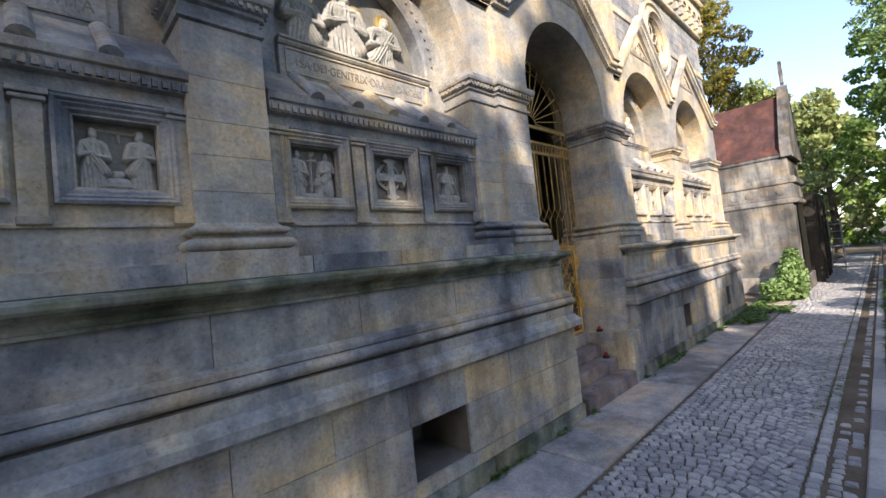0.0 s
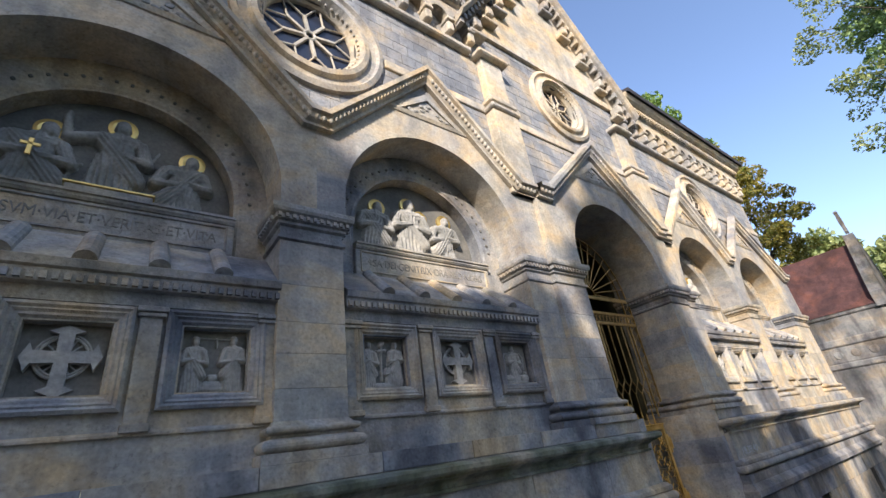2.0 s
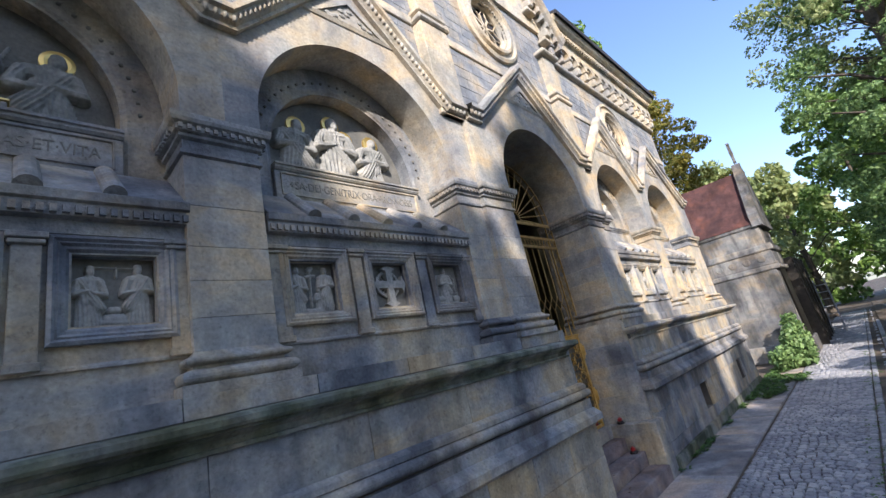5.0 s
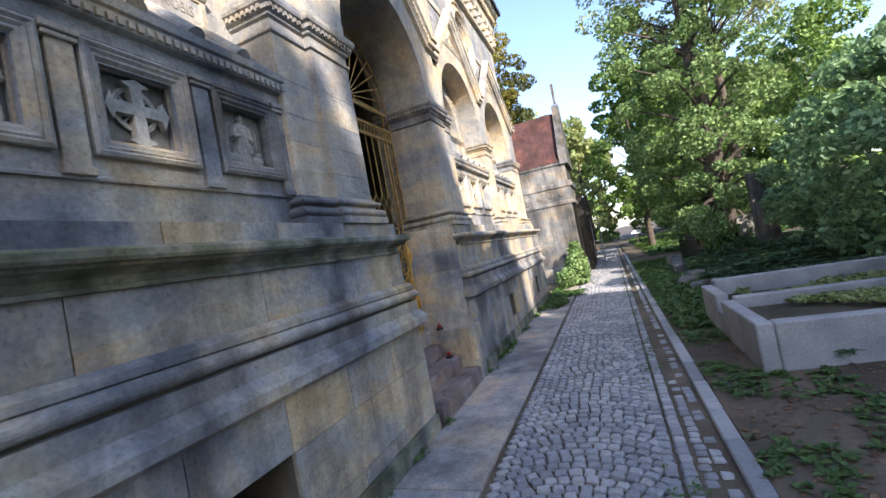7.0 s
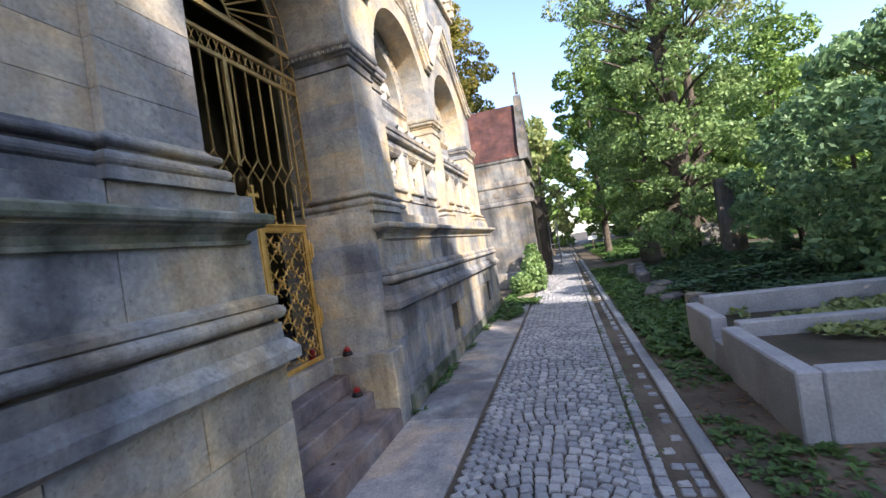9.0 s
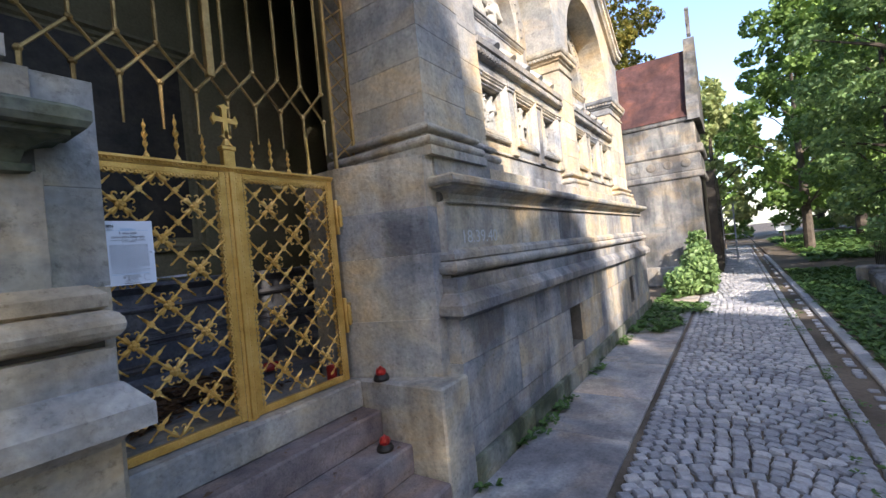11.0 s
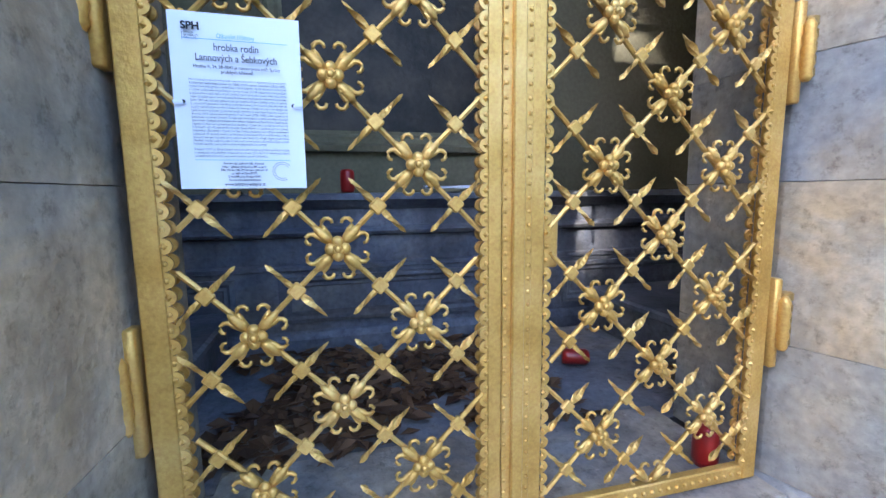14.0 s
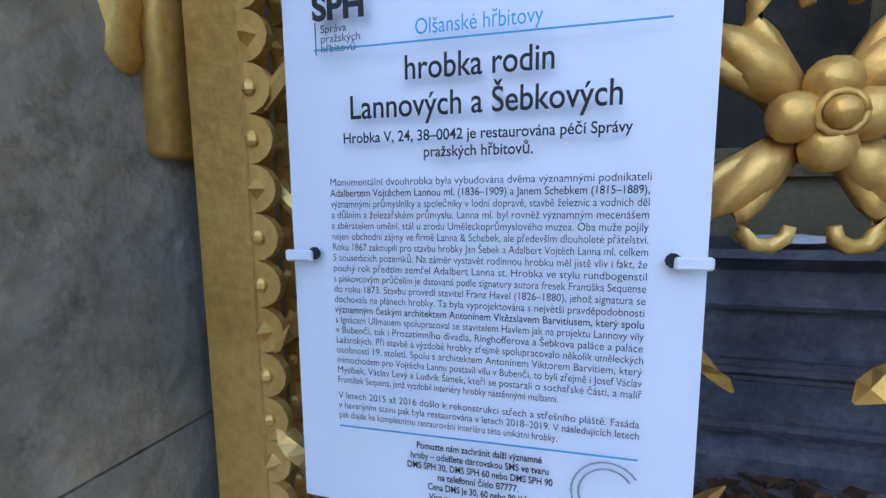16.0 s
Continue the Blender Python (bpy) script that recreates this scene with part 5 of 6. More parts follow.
for s in (-1, 1):
    bm = bmesh.new()
    lathe(bm, [(.0035, 0), (.0035, .001)], (0, 0, 0), 10)
    bmesh.ops.rotate(bm, verts=bm.verts, matrix=Matrix.Rotation(radians(90), 3, "X"))
    bmesh.ops.translate(bm, verts=bm.verts, vec=(s * .089, YT + .001, -.001))
    part("hole", bm, INK, notice)
    bm = bmesh.new()
    box(bm, min(s * .089, s * .105), max(s * .089, s * .105), YT - .003, YT, -.005, .001, .001)
    part("cable_tie", fix(bm), PAPER, notice)

# ---- ground ----
bm = bmesh.new()
gx = [-60, -30, -15, -8] + [-6 + k * 0.8 for k in range(46)] + [34, 40, 50, 70, 110, 200]
gy = [-120, -70, -40, -25, -18] + [-14 + k * .6 for k in range(18)] + [-3.33, -3.30, -.6, 0.3, 3, 8, 20, 60]
grid = [[None] * len(gy) for _ in gx]
for i, x in enumerate(gx):
    for j, y in enumerate(gy):
        z = -.03
        if y < -3.31:
            z = .02 + .05 * noise.noise((x * .5, y * .5, 0)) + min(.25, .06 * max(0, -3.8 - y))
        grid[i][j] = bm.verts.new((x, y, z))
for i in range(len(gx) - 1):
    for j in range(len(gy) - 1):
        bm.faces.new((grid[i][j], grid[i + 1][j], grid[i + 1][j + 1], grid[i][j + 1]))
tagged(part("ground", fix(bm), SOIL), "brown leaf-strewn cemetery soil", "ground", kind="structure")

pav = thing("pavement", "worn stone slabs along the foot of the facade", "pavement", kind="structure")
x = -3.0
random.seed(2)
while x < 16.6:
    L = random.uniform(.9, 1.5)
    block(pav, "slab", x + .006, x + L - .006, -1.47, -.74, -.08, random.uniform(-.002, .006), SLAB, .008)
    x += L

# cobbles
road = thing("road_cobbles", "path of grey granite cobbles laid in rows", "road", kind="structure")
random.seed(3)
CM = []
for v in range(6):
    bm = bmesh.new()
    box(bm, -.044, .044, -.044, .044, -.07, 0, .012)
    for q in bm.verts:
        q.co += Vector((random.uniform(-.007, .007), random.uniform(-.007, .007), random.uniform(-.004, .003)))
    fix(bm)
    me = bpy.data.meshes.new("cobble")
    bm.to_mesh(me)
    bm.free()
    me.materials.append(COBBLE)
    CM.append(me)
near = 0
verts, faces = [], []
tmpl = [([tuple(q.co) for q in me.vertices], [tuple(p.vertices) for p in me.polygons]) for me in CM]


def cobble(x, y, sx=1.0, sy=1.0, rz=0.0, z=0.0):
    global near
    k = random.randrange(6)
    m = Matrix.LocRotScale((x, y, z + random.uniform(-.004, .006)), Euler((random.uniform(-.04, .04), random.uniform(-.04, .04), rz + random.uniform(-.08, .08))), (sx, sy, 1))
    if near < 290 and 4.0 < x < 6.4 and y > -2.9:
        ob = new("cobble", CM[k])
        ob.matrix_basis = m
        ob.parent = road
        near += 1
        return
    b = len(verts)
    verts.extend([tuple(m @ Vector(q)) for q in tmpl[k][0]])
    faces.extend([tuple(b + i for i in f) for f in tmpl[k][1]])


x = -2.5
while x < 40:
    step = .103 if x < 16 else .206
    y = -1.53
    while y > -2.72:
        v = (y + 2.12) / .6
        a = math.atan(.73 * v)
        w = random.uniform(.86, 1.14)
        cobble(x + .22 * (1 - v * v) + random.uniform(-.008, .008), y - .05 * w * math.cos(a), step / .105 * math.cos(a) ** .7, w, a)
        y -= .105 * w * math.cos(a)
    for yy in (-2.785, -2.90):
        cobble(x + random.uniform(-.01, .01), yy, step / .105, 1.0)
    if random.random() < .5:
        cobble(x, -3.12 + random.uniform(-.01, .01), step / .105 * .8, .9, 0, -.012)
    if x < 8 and random.random() < .8:
        cobble(x, -3.02 + random.uniform(-.01, .01), step / .105 * .8, .9, 0, -.015)
    x += step
me = bpy.data.meshes.new("cobbles_far")
me.from_pydata(verts, [], faces)
me.materials.append(COBBLE_ALL)
far = new("cobbles_rest", me)
far.parent = road
tagged(far, "grey granite cobbles", kind="stuff")
bm = bmesh.new()
box(bm, -3, 40, -3.2, -1.45, -.08, -.034)
part("bedding", bm, SOIL, road)
kerb = thing("kerb", "long narrow granite kerb stones", "kerb", kind="structure")
x = -3.0
while x < 30:
    L = random.uniform(.45, .75)
    block(kerb, "kerb_stone", x + .004, x + L - .004, -3.33, -3.20, -.1, random.uniform(.0, .02), COBBLE, .012)
    x += L


# ---- plants ----
def leaf_cloud(centres, count, size, mat_name, seed, elong=1.6, droop=0.0):
    """Many small bent leaves scattered through clumps of (centre, radii)."""
    rnd = np.random.default_rng(seed)
    C, R = np.array([c[0] for c in centres]), np.array([c[1] for c in centres])
    vol = R.prod(axis=1) ** .7
    pick = rnd.choice(len(centres), count, p=vol / vol.sum())
    unit = lambda q: q / (np.linalg.norm(q, axis=1, keepdims=True) + 1e-9)
    p = C[pick] + unit(rnd.normal(size=(count, 3))) * R[pick] * rnd.uniform(.35, 1.0, (count, 1)) ** .5
    a = unit(rnd.normal(size=(count, 3)) + np.array([0, 0, -droop]))
    b = unit(np.cross(a, rnd.normal(size=(count, 3))))
    up = np.cross(a, b)
    s = size * rnd.uniform(.6, 1.35, (count, 1))
    V = np.stack([p - a * s * elong * .5, p + b * s * .5 + up * s * .12, p + a * s * elong * .5, p - b * s * .5 + up * s * .12], 1).reshape(-1, 3).tolist()
    F = [f for i in range(0, 4 * count, 4) for f in ((i, i + 1, i + 2), (i, i + 2, i + 3))]
    me = bpy.data.meshes.new("crown")
    me.from_pydata(V, [], F)
    me.materials.append(mat_name)
    return me


def tree(at, h, r, mat, seed, label, count=9000, size=.11, trunk=.18, low=.3, lean=0.0, clumps=46, shape="round", name="tree", clump=(.16, .30)):
    t = thing(name, label, "tree", at)
    rnd = random.Random(seed)
    bm = bmesh.new()
    top = Vector((lean * h, 0, h * .9))
    pts = [Vector((0, 0, -.1)), Vector((.05, 0, h * .25)), Vector((lean * h * .5, .1, h * .55)), top]
    tube(bm, pts, 0, 9, (trunk * 1.3, trunk, trunk * .6, trunk * .12))
    cl = []
    for k in range(clumps):
        u = low + (1 - low) * (k + .5) / clumps
        a = k * 2.4 + rnd.uniform(-.5, .5)
        q = (u - low) / (1 - low)
        rr = r * (math.sin(math.pi * min(1, q * .85 + .16)) ** .7 if shape == "round" else (1 - q) ** .8 + .06) * rnd.uniform(.35, 1.0)
        e = Vector((lean * h * u + rr * math.cos(a), rr * math.sin(a), h * u + rnd.uniform(-.3, .3)))
        s = Vector((lean * h * u * .8, 0, max(h * .12, h * u - rr * .6)))
        if k % 2 == 0:
            tube(bm, [s, s.lerp(e, .5) + Vector((0, 0, .1 * rr)), e], 0, 5, (trunk * .28 * (1.2 - u), trunk * .16, trunk * .04))
        cr = r * rnd.uniform(*clump)
        cl.append((tuple(e), (cr, cr, cr * rnd.uniform(.55, .85))))
    part("trunk", fix(bm), BARK, t)
    crown = new("crown", leaf_cloud(cl, count, size, mat, seed))
    crown.parent = t
    return t


# trees along the path, seen ahead
tree((20.0, -6.4, 0), 17, 2.7, LEAF_DARK, 11, "tall dark tree clad in ivy beside the path", 52000, .085, .3, .03, 0, 190, clump=(.12, .24))
tree((24, -6.2, 0), 9, 2.6, LEAF_GREEN, 12, "bright green young tree beside the path", 16000, .10, .12, .16, 0, 80, clump=(.12, .24))
tree((31, -4.9, 0), 11, 3.0, LEAF_GREEN, 13, "green tree at the end of the path", 8000, .18, .16, .2)
tree((36, -7.5, 0), 13, 3.6, LEAF_GREEN, 14, "green tree behind the graves", 8000, .22, .2, .15)
tree((38, -1.5, 0), 10, 3.2, LEAF_PALE, 15, "pale green tree at the far end", 6000, .22, .2, .15)
tree((26.2, 2.4, 0), 15.2, 3.2, LEAF_YELLOW, 16, "tree with yellowing leaves behind the chapel", 34000, .10, .25, .3, 0, 150, clump=(.11, .22))
tree((28.5, 5.0, 0), 22, 3.2, LEAF_GREEN, 17, "green tree rising behind the roof", 8000, .16, .25, .5)
tree((21.4, -7.4, 0), 20, 5.0, LEAF_PALE, 18, "tall tree with sparse feathery leaves", 26000, .085, .15, .40, 0, 230, clump=(.06, .13))
tree((38, -17, 0), 13, 4.5, LEAF_GREEN, 19, "broad green tree behind the shrubs", 10000, .2, .3, .1)
tree((24.5, -17.0, 0), 15.0, 2.4, LEAF_YEW, 24, "tall slender conifer behind the shrubs", 15000, .12, .14, .05, 0, 110, "cone", clump=(.10, .22))
tree((15.5, -13.5, 0), 8.5, 1.8, LEAF_YEW, 20, "slender dark conifer behind the graves", 9000, .12, .12, .05, 0, 60, "cone")
tree((12.0, -11.0, 0), 5.2, 2.2, LEAF_YELLOW, 21, "yellow-green shrub behind the graves", 8000, .1, .08, .1, name="shrub")
for k, (x, y, h, r) in enumerate(((12.4, -7.6, 4.2, 1.7), (14.8, -8.2, 4.4, 1.8), (10.6, -8.8, 4.4, 1.7), (16.8, -8.0, 3.4, 1.5), (9.0, -8.3, 3.4, 1.3))):
    tree((x, y, 0), h, r, LEAF_YEW, 30 + k, "dense dark yew shrub behind the graves", 9000, .085, .06, .08, 0, 40, name="shrub")
# tall trees across the path, whose shade lies on the facade
for k, (x, y, h, r, lo, count, clumps) in enumerate(((-21, -16, 24, 5.0, .12, 30000, 120), (-17.0, -15.0, 22.5, 4.6, .12, 30000, 120), (-12.9, -14.5, 17.6, 2.8, .12, 26000, 110), (-9.9, -15.0, 15.6, 2.2, .1, 16000, 110), (-7.8, -15.5, 17.7, 2.1, .1, 32000, 150), (-4.3, -15.5, 13.6, 2.6, .08, 20000, 100), (-1.2, -16, 13.4, 2.6, .08, 20000, 100))):
    tree((x, y, 0), h, r, LEAF_GREEN, 50 + k, "tall leafy tree across the path from the facade", count, .26, .25, lo, 0, clumps)

# ---- chapel beyond ----
ch = thing("chapel", "small weathered stone chapel with a red roof and gabled front", "building", (19.5, -1.62, 0))
ch.scale = (.46, 1, 1.06)
bm = bmesh.new()
box(bm, 0, 5, .02, 4.5, -.1, 4.1, .02)
part("wall", fix(bm), OLDSTONE, ch)
for z0, z1, o in ((3.3, 3.5, .12), (2.85, 3.3, .04), (2.7, 2.85, .10), (4.1, 4.25, .1), (0, .5, .08)):
    bm = bmesh.new()
    box(bm, -o, 5 + o, -o, 4.5, z0, z1, .03)
    part("moulding", fix(bm), OLDSTONE, ch)
for k in range(9):
    bm = bmesh.new()
    ball(bm, (-.06, .3 + k * .42, 3.07), .12, .35, 1, .9, 8, 6)
    part("ornament", bm, OLDSTONE, ch)
bm = bmesh.new()
vs = [bm.verts.new(p) for p in ((-.15, .1, 4.2), (2.5, .1, 6.2), (5.15, .1, 4.2), (-.15, 4.6, 4.2), (2.5, 4.6, 6.2), (5.15, 4.6, 4.2))]
for f in ((0, 1, 4, 3), (1, 2, 5, 4), (0, 2, 1), (3, 4, 5), (0, 3, 5, 2)):
    bm.faces.new([vs[i] for i in f])
part("roof", fix(bm), REDROOF, ch)
bm = bmesh.new()
for y in (-.12, .16):
    bm.faces.new([bm.verts.new(p) for p in ((-.2, y, 4.1), (5.2, y, 4.1), (5.2, y, 4.5), (2.5, y, 6.5), (-.2, y, 4.5))])
v = list(bm.verts)
for k in range(5):
    bm.faces.new((v[k], v[(k + 1) % 5], v[5 + (k + 1) % 5], v[5 + k]))
part("gable", fix(bm), OLDSTONE, ch)
bm = bmesh.new()
cross_shape(bm, .5, .8, -.05, .05, Matrix.Translation((2.5, 0, 6.95)))
part("cross", fix(bm), OLDSTONE, ch)
bm = bmesh.new()
pts = [(1.2, .3)] + [(1.2 + .65 * (1 - math.cos(a)), 2.4 + 1.2 * math.sin(a)) for a in [k * math.pi / 16 for k in range(9)]]
pts = pts + [(5 - x, z) for x, z in pts[::-1]]
for y in (-.03,):
    bm.faces.new([bm.verts.new((x, y, z)) for x, z in pts])
part("door_arch", bm, IRON, ch)

# stone grave frame and stele
gf = thing("grave_surround", "grey concrete grave surround planted with ivy", "grave", (7.85, -3.85, 0))
for x0, x1, y0, y1, h in ((0, .16, -2.5, -.16, .52), (0, 1.42, -.16, 0, .52), (1.42, 1.72, -.15, -.01, .34), (1.72, 2.66, -.16, 0, .56), (2.50, 2.66, -2.5, -.16, .64), (0, 2.66, -2.66, -2.5, .52), (1.42, 1.56, -2.5, -.16, .55)):
    bm = bmesh.new()
    box(bm, x0 + .002, x1 - .002, y0 + .002, y1 - .002, -.1, h, .014)
    part("edge", fix(bm), CONCRETE, gf)
bm = bmesh.new()
box(bm, .15, 2.51, -2.5, -.15, 0, .40)
part("soil_fill", bm, SOIL, gf)


def stele(at, w, d, h, mat, label, rounded=True, rz=0):
    s = thing("gravestone", label, "gravestone", at, rz=rz)
    bm = bmesh.new()
    pts = [(-w / 2, 0), (-w / 2, h - w * .35)] + ([(-w / 2 * math.cos(a), h - w * .35 + w * .35 * math.sin(a)) for a in [k * math.pi / 10 for k in range(1, 10)]] if rounded else [(-w / 2, h), (w / 2, h)]) + [(w / 2, h - w * .35), (w / 2, 0)]
    f = [bm.verts.new((0, x, z)) for x, z in pts]
    b = [bm.verts.new((d, x, z)) for x, z in pts]
    bm.faces.new(f)
    bm.faces.new(b)
    for k in range(len(f)):
        j = (k + 1) % len(f)
        bm.faces.new((f[k], f[j], b[j], b[k]))
    part("slab", fix(bm), mat, s)
    bm = bmesh.new()
    box(bm, -.12, d + .12, -w / 2 - .12, w / 2 + .12, -.2, .22, .02)
    part("base", fix(bm), OLDSTONE, s)
    return s


GRANITE = material("brown_granite", [(0.13, 0.085, 0.06), (0.21, 0.14, 0.10)], 6, rough=.35, fine=120)
st1 = stele((8.75, -6.1, .42), .72, .22, 2.15, GRANITE, "polished brown granite gravestone with gilded lettering")
bm = bmesh.new()
ball(bm, (-.01, 0, 1.62), .17, .2, .8, 1.15, 16, 10)
part("medallion", bm, OLDSTONE, st1, "dark oval medallion")
for k, w in enumerate((.52, .30, .50, .28, .52, .30)):
    bm = bmesh.new()
    n = int(w / .06)
    for q in range(n):
        y = w / 2 - (q + .5) * w / n
        box(bm, -.006, 0, y - .016, y + .016, 1.22 - k * .155, 1.29 - k * .155)
    part("gilt_line", bm, GILT, st1)
stele((18.0, -7.0, 0), .55, .3, 2.5, OLDSTONE, "tall plain grey stone pillar among shrubs", False)
stele((20.8, -6.3, 0), .5, .25, 1.5, CONCRETE, "pale leaning gravestone among ivy", False)
stele((19.6, -6.9, 0), .6, .25, 1.3, OLDSTONE, "mossy gravestone among ivy", True)
for k in range(9):
    random.seed(80 + k)
    bm = bmesh.new()
    L, d, h = random.uniform(.35, .8), random.uniform(.25, .45), random.uniform(.15, .45)
    box(bm, -L / 2, L / 2, -d / 2, d / 2, -.1, h, .04)
    ob = part("boundary_stone", fix(bm), OLDSTONE)
    ob.matrix_basis = pose(10.9 + k * .95, -4.25 - .35 * random.random(), 0, random.uniform(-8, 8), random.uniform(-8, 8), random.uniform(-25, 25))
    tagged(ob, "rough weathered stone edging a grave", "stone", group="grave edging stones")

# low iron fence by the far graves
fence = thing("grave_fence", "low black iron fence round a grave", "fence", (17.5, -5.0, 0))
for k in range(22):
    bm = bmesh.new()
    tube(bm, [(k * .16, 0, 0), (k * .16, 0, .95), (k * .16, 0, 1.02)], 0, 5, (.012, .012, .002))
    part("post", fix(bm), IRON, fence)
for z in (.2, .85):
    bm = bmesh.new()
    box(bm, 0, 3.4, -.012, .012, z - .015, z + .015)
    part("rail", fix(bm), IRON, fence)

# sign on a post
sg = thing("sign", "white direction board on a dark post", "sign", (36.0, -4.4, -0.55))
bm = bmesh.new()
tube(bm, [(0, 0, -.1), (0, 0, 1.75)], .05, 8)
part("post", fix(bm), BARK, sg)
bm = bmesh.new()
box(bm, -.06, -.02, -.32, .32, 1.42, 1.68, .006)
part("board", fix(bm), PAPER, sg)
# ladder and dark gate posts
ld = thing("ladder", "aluminium ladder leaning on the far wall", "ladder", (27.0, -2.05, 0))
for s in (-1, 1):
    bm = bmesh.new()
    tube(bm, [(-.5, s * .2, 0), (.1, s * .2, 2.3)], .03, 6)
    part("rail", fix(bm), CONCRETE, ld)
for k in range(7):
    bm = bmesh.new()
    t = (k + .6) / 7.4
    tube(bm, [(-.5 + .6 * t, -.2, 2.3 * t), (-.5 + .6 * t, .2, 2.3 * t)], .02, 6)
    part("rung", fix(bm), CONCRETE, ld)
tb = thing("tomb_wall", "row of dark weathered tombs beyond the chapel", "building", (22.2, -1.55, 0))
bm = bmesh.new()
box(bm, 0, 12, .2, 2.5, -.1, 2.6, .05)
part("wall", fix(bm), OLDSTONE, tb)
bm = bmesh.new()
box(bm, -.1, 12.1, .1, 2.6, 2.6, 2.75, .03)
part("coping", fix(bm), OLDSTONE, tb)
for x in (.6, 1.9, 3.1, 4.4):
    bm = bmesh.new()
    box(bm, x, x + .16, -.3, .2, -.1, 3.3, .02)
    part("post", fix(bm), IRON, tb)


# ---- ground cover ----
def tufts(name, label, region, count, size, mat, seed, per=7, height=.5, zf=None, dens=None):
    """Low plants of several leaves each, scattered over a region."""
    rnd = np.random.default_rng(seed)
    x0, x1, y0, y1 = region
    X0 = rnd.uniform(x0, x1, count)
    Y0 = rnd.uniform(y0, y1, count)
    V, F = [], []
    for x, y in zip(X0, Y0):
        if dens and noise.noise((x * dens, y * dens, seed)) < -.05:
            continue
        z = zf(x, y) if zf else (.02 if y > -3.3 else .03 + .05 * noise.noise((x * .5, y * .5, 0)) + min(.25, .06 * max(0, -3.8 - y)))
        for k in range(per):
            a = rnd.uniform(0, math.tau)
            s = size * rnd.uniform(.5, 1.3)
            e = height * rnd.uniform(.2, 1.2)
            d = np.array([math.cos(a), math.sin(a), e])
            d /= np.linalg.norm(d)
            w = np.array([-math.sin(a), math.cos(a), rnd.uniform(-.4, .4)]) * s * .32
            p = np.array([x, y, z]) + d * s * .15
            i = len(V)
            V += [tuple(p), tuple(p + d * s * .6 + w), tuple(p + d * s * 1.2 - np.array([0, 0, s * .2])), tuple(p + d * s * .6 - w)]
            F += [(i, i + 1, i + 2), (i, i + 2, i + 3)]
    me = bpy.data.meshes.new(name)
    me.from_pydata(V, [], F)
    me.materials.append(mat)
    return tagged(new(name, me), label, "plants", kind="stuff")


tufts("weeds", "green weeds along the kerb", (2, 22, -4.4, -3.36), 3000, .055, LEAF_WEED, 1, dens=1.1)
tufts("weeds", "green weeds and herbs on the verge", (10, 22, -4.6, -3.36), 1900, .09, LEAF_WEED, 2, 8, .9)
tufts("weeds", "green weeds at the foot of the plinth", (8.7, 15.9, -.86, -.74), 200, .05, LEAF_WEED, 3, 8, .8, dens=1.5)
tufts("weeds", "green weeds at the foot of the plinth", (3, 7.1, -.80, -.735), 70, .05, LEAF_WEED, 4, 7, .9, dens=2.0)
tufts("weeds", "grass and weeds before the chapel", (13.4, 19.5, -1.75, -.75), 800, .075, LEAF_WEED, 5, 8, .8, dens=.8)
tufts("moss_tufts", "small weeds in the gutter joints", (2, 20, -3.0, -2.72), 420, .03, LEAF_WEED, 6, 6, .5, dens=1.2)
tufts("ivy_carpet", "dark ivy trailing over the graves", (5.4, 7.9, -7.0, -4.45), 5200, .062, LEAF_IVY, 7, 6, .45, dens=.9, zf= lambda x, y: .16 + .10 * noise.noise((x, y, 3)) + .12 * min(1, max(0, -4.3 - y)))
tufts("ivy_carpet", "dark ivy trailing over the graves", (10.8, 20, -8.5, -4.5), 9000, .085, LEAF_IVY, 8, 5, .5, lambda x, y: .15 + .22 * noise.noise((x * .7, y * .7, 5)) + .15 * min(2, max(0, -4.4 - y)))
tufts("grave_plants", "yellow-green plants inside the grave surround", (8.05, 10.5, -6.2, -4.25), 900, .07, LEAF_PALE, 9, 7, 1.2, lambda x, y: .43, dens=.8)
tufts("fallen_leaves", "brown fallen leaves on the soil", (3, 16, -5.4, -3.36), 2200, .045, LEAF_DEAD, 10, 2, .15)
tufts("fallen_leaves", "brown fallen leaves on the chamber floor", (6.84, 8.74, .45, 1.36), 620, .075, LEAF_DEAD, 11, 3, .3, lambda x, y: .745, dens=1.6)
tufts("fallen_leaves", "few dry leaves on the steps", (7.0, 8.4, -.7, -.1), 14, .035, LEAF_DEAD, 12, 2, .1, lambda x, y: .19 if y < -.47 else .375 if y < -.23 else .56)
tufts("far_grass", "bright grass under the far trees", (24, 46, -12, -4.2), 2500, .22, LEAF_WEED, 13, 6, .8)
iv = thing("ivy_bush", "ivy bush against the chapel corner", "shrub", (17.9, -1.55, 0))
cr = new("leaves", leaf_cloud([((0, 0, .4), (.5, .35, .45)), ((.6, .1, .6), (.6, .4, .6)), ((-.3, .4, .3), (.5, .4, .35)), ((.9, .1, 1.1), (.3, .25, .4))], 2400, .085, LEAF_DARK, 91))
cr.parent = iv

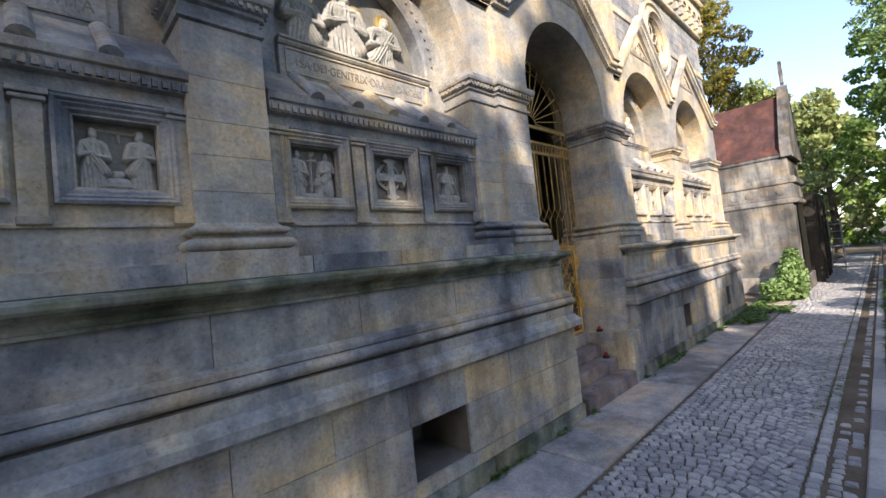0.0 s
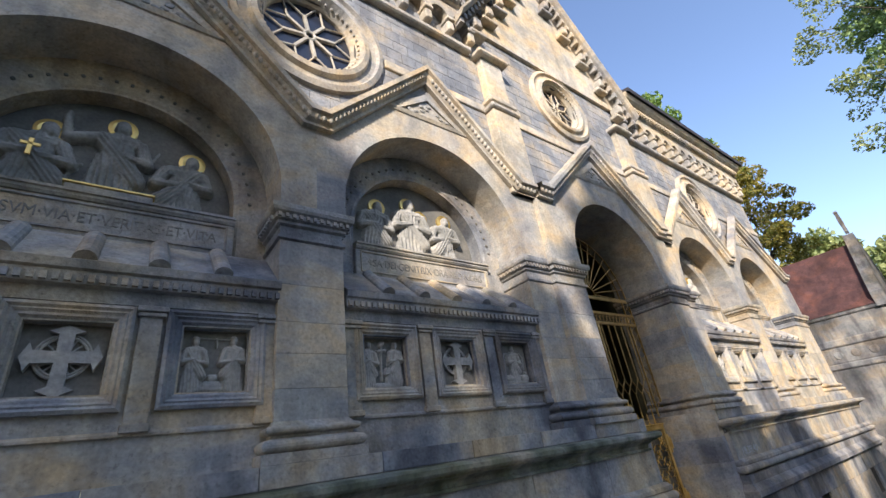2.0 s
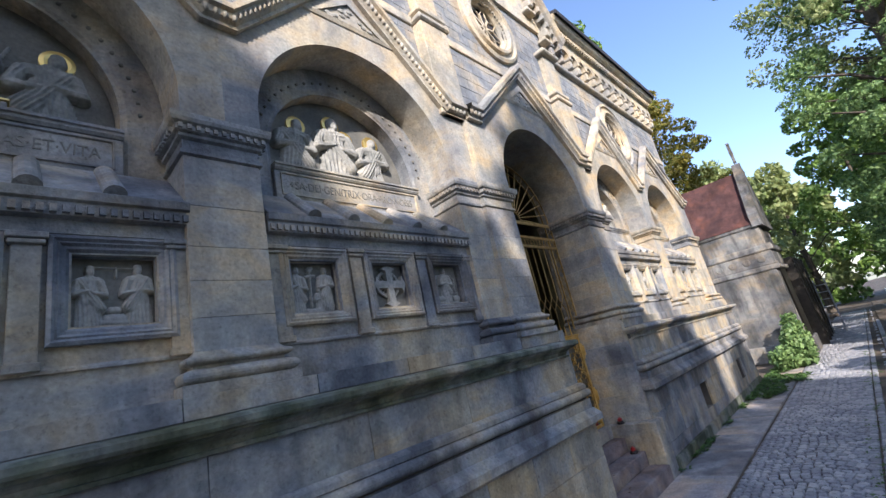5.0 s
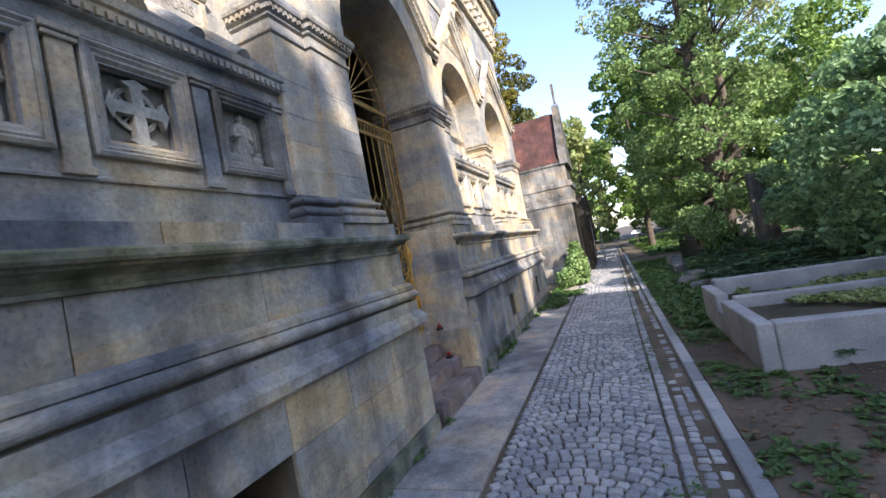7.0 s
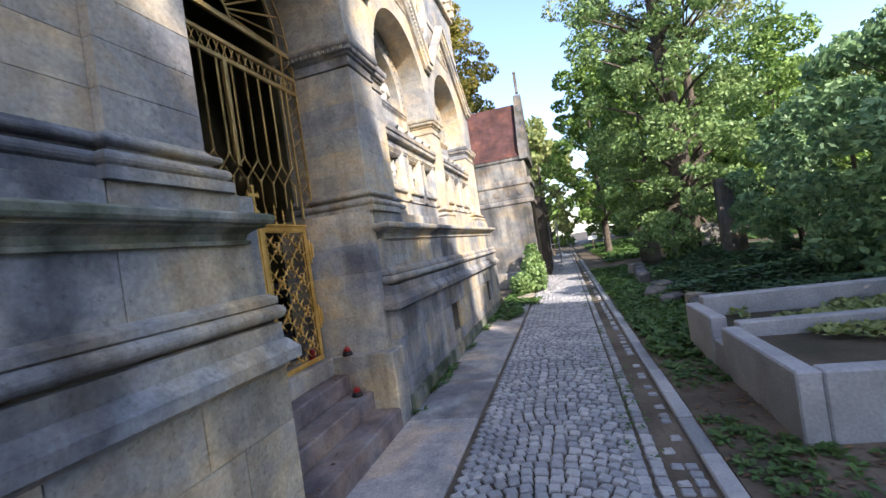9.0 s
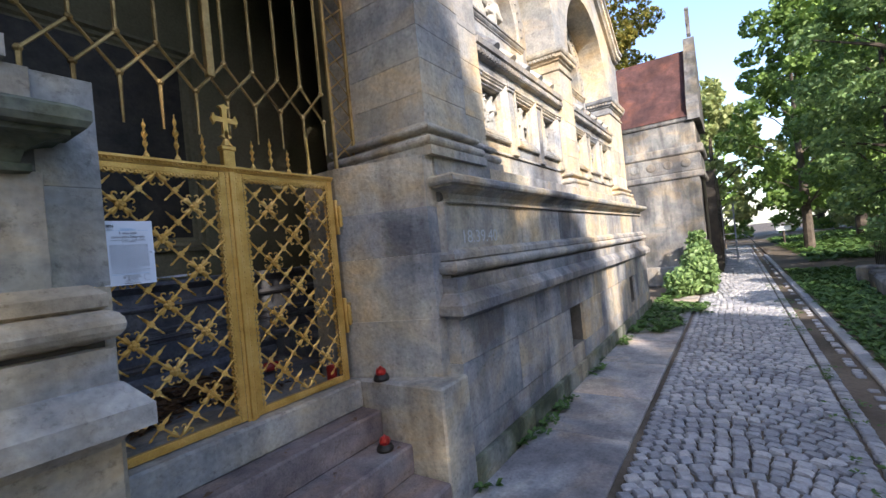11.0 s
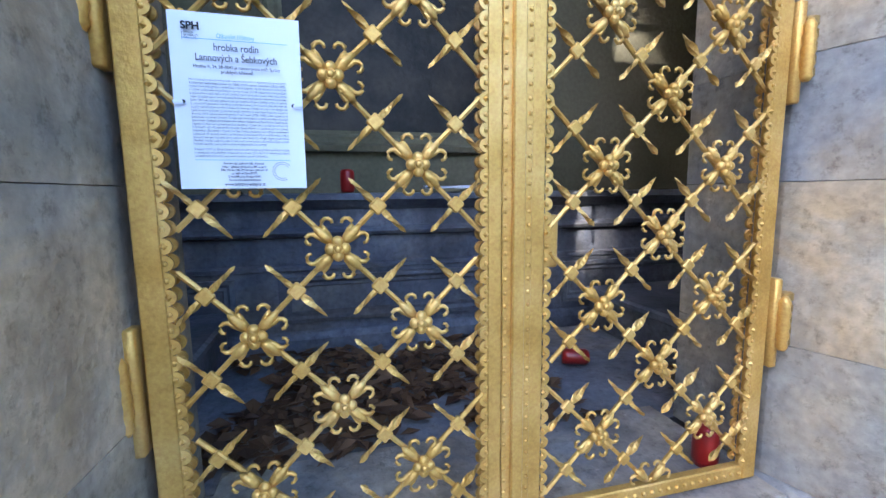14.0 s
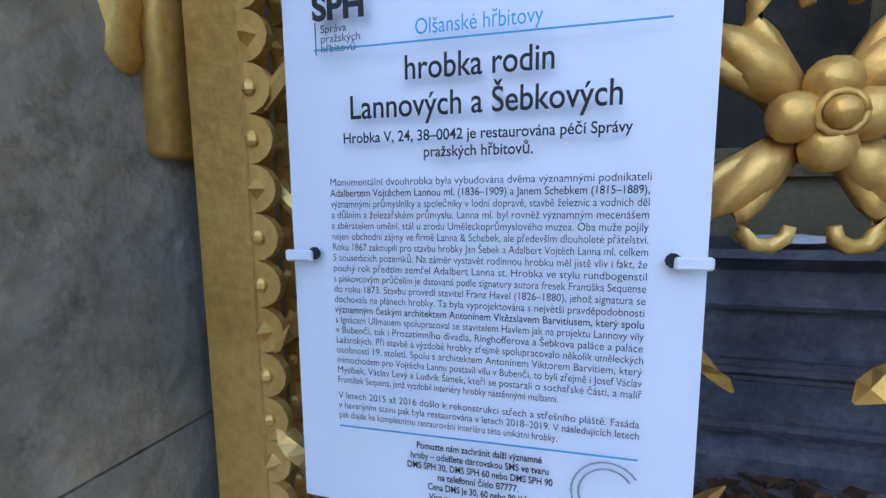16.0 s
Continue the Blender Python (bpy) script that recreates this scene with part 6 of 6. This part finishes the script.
# candles and litter
def candle(at, lid_up, label, rx=0):
    c = thing("grave_candle", label, "candle", at)
    if rx:
        c.rotation_euler = (radians(rx), 0, radians(70))
    bm = bmesh.new()
    if lid_up:
        lathe(bm, [(.052, 0), (.055, .01), (.052, .02), (.048, .022), (.046, .035), (.036, .04)], n=18)
        smooth(part("foot", bm, IRON, c))
        bm = bmesh.new()
        lathe(bm, [(.032, .038), (.036, .055), (.03, .075), (.012, .085), (.005, .095)], n=9)
        part("broken_cup", bm, RED, c)
    else:
        lathe(bm, [(.032, 0), (.036, .02), (.036, .10), (.030, .115), (.012, .12)], n=16)
        smooth(part("cup", bm, RED, c))


candle((8.47, -.22, .74), True, "broken red grave candle on a black foot on the cheek block")
candle((7.40, YB + .05, 1.542), False, "small red glass candle cup on the marble ledge")
candle((8.33, .10, .742), False, "red plastic grave candle behind the gate")
candle((8.30, .85, .79), False, "red grave candle lying on the chamber floor", 90)
candle((8.30, -.36, .372), True, "crushed dark red grave candle on the step")
bm = bmesh.new()
lathe(bm, [(.05, 0), (.055, .03), (.055, .07), (.04, .10), (.03, .11), (.03, .13)], n=16)
bo = smooth(part("flower_vase", bm, plain("blue_plastic", (.05, .10, .22), .25)))
bo.location = (6.98, .06, .742)
tagged(bo, "small blue plastic vase by the gate hinge", "vase")
bm = bmesh.new()
g = [[bm.verts.new((i * .06, j * .05, .01 + .02 * random.random())) for j in range(4)] for i in range(6)]
for i in range(5):
    for j in range(3):
        bm.faces.new((g[i][j], g[i + 1][j], g[i + 1][j + 1], g[i][j + 1]))
pp = part("crumpled_paper", bm, PAPER)
pp.location = (7.80, YB - .07, 1.545)
tagged(pp, "crumpled paper sheet lying on the marble ledge", "paper")

# far woods
woods = [tree((48, 6, 0), 12, 4.5, LEAF_GREEN, 71, "green tree in the far part of the cemetery", 5000, .35, .25, .05), tree((52, -16, 0), 14, 5.0, LEAF_PALE, 72, "pale green tree in the far part of the cemetery", 5000, .35, .25, .05)]
for k in range(26):
    a = radians(-62 + k * 4.4)
    d = 44 + 14 * ((k * 7) % 5) / 5
    if abs(d * math.sin(a) + 3) < 2.5:
        continue
    copy_thing(woods[k % 2], pose(4 + d * math.cos(a), d * math.sin(a), 0, 0, 0, k * 47))
for k in range(10):
    copy_thing(woods[k % 2], pose(-30 + 9 * k, -36 - 3 * (k % 3), 0, 0, 0, k * 61))
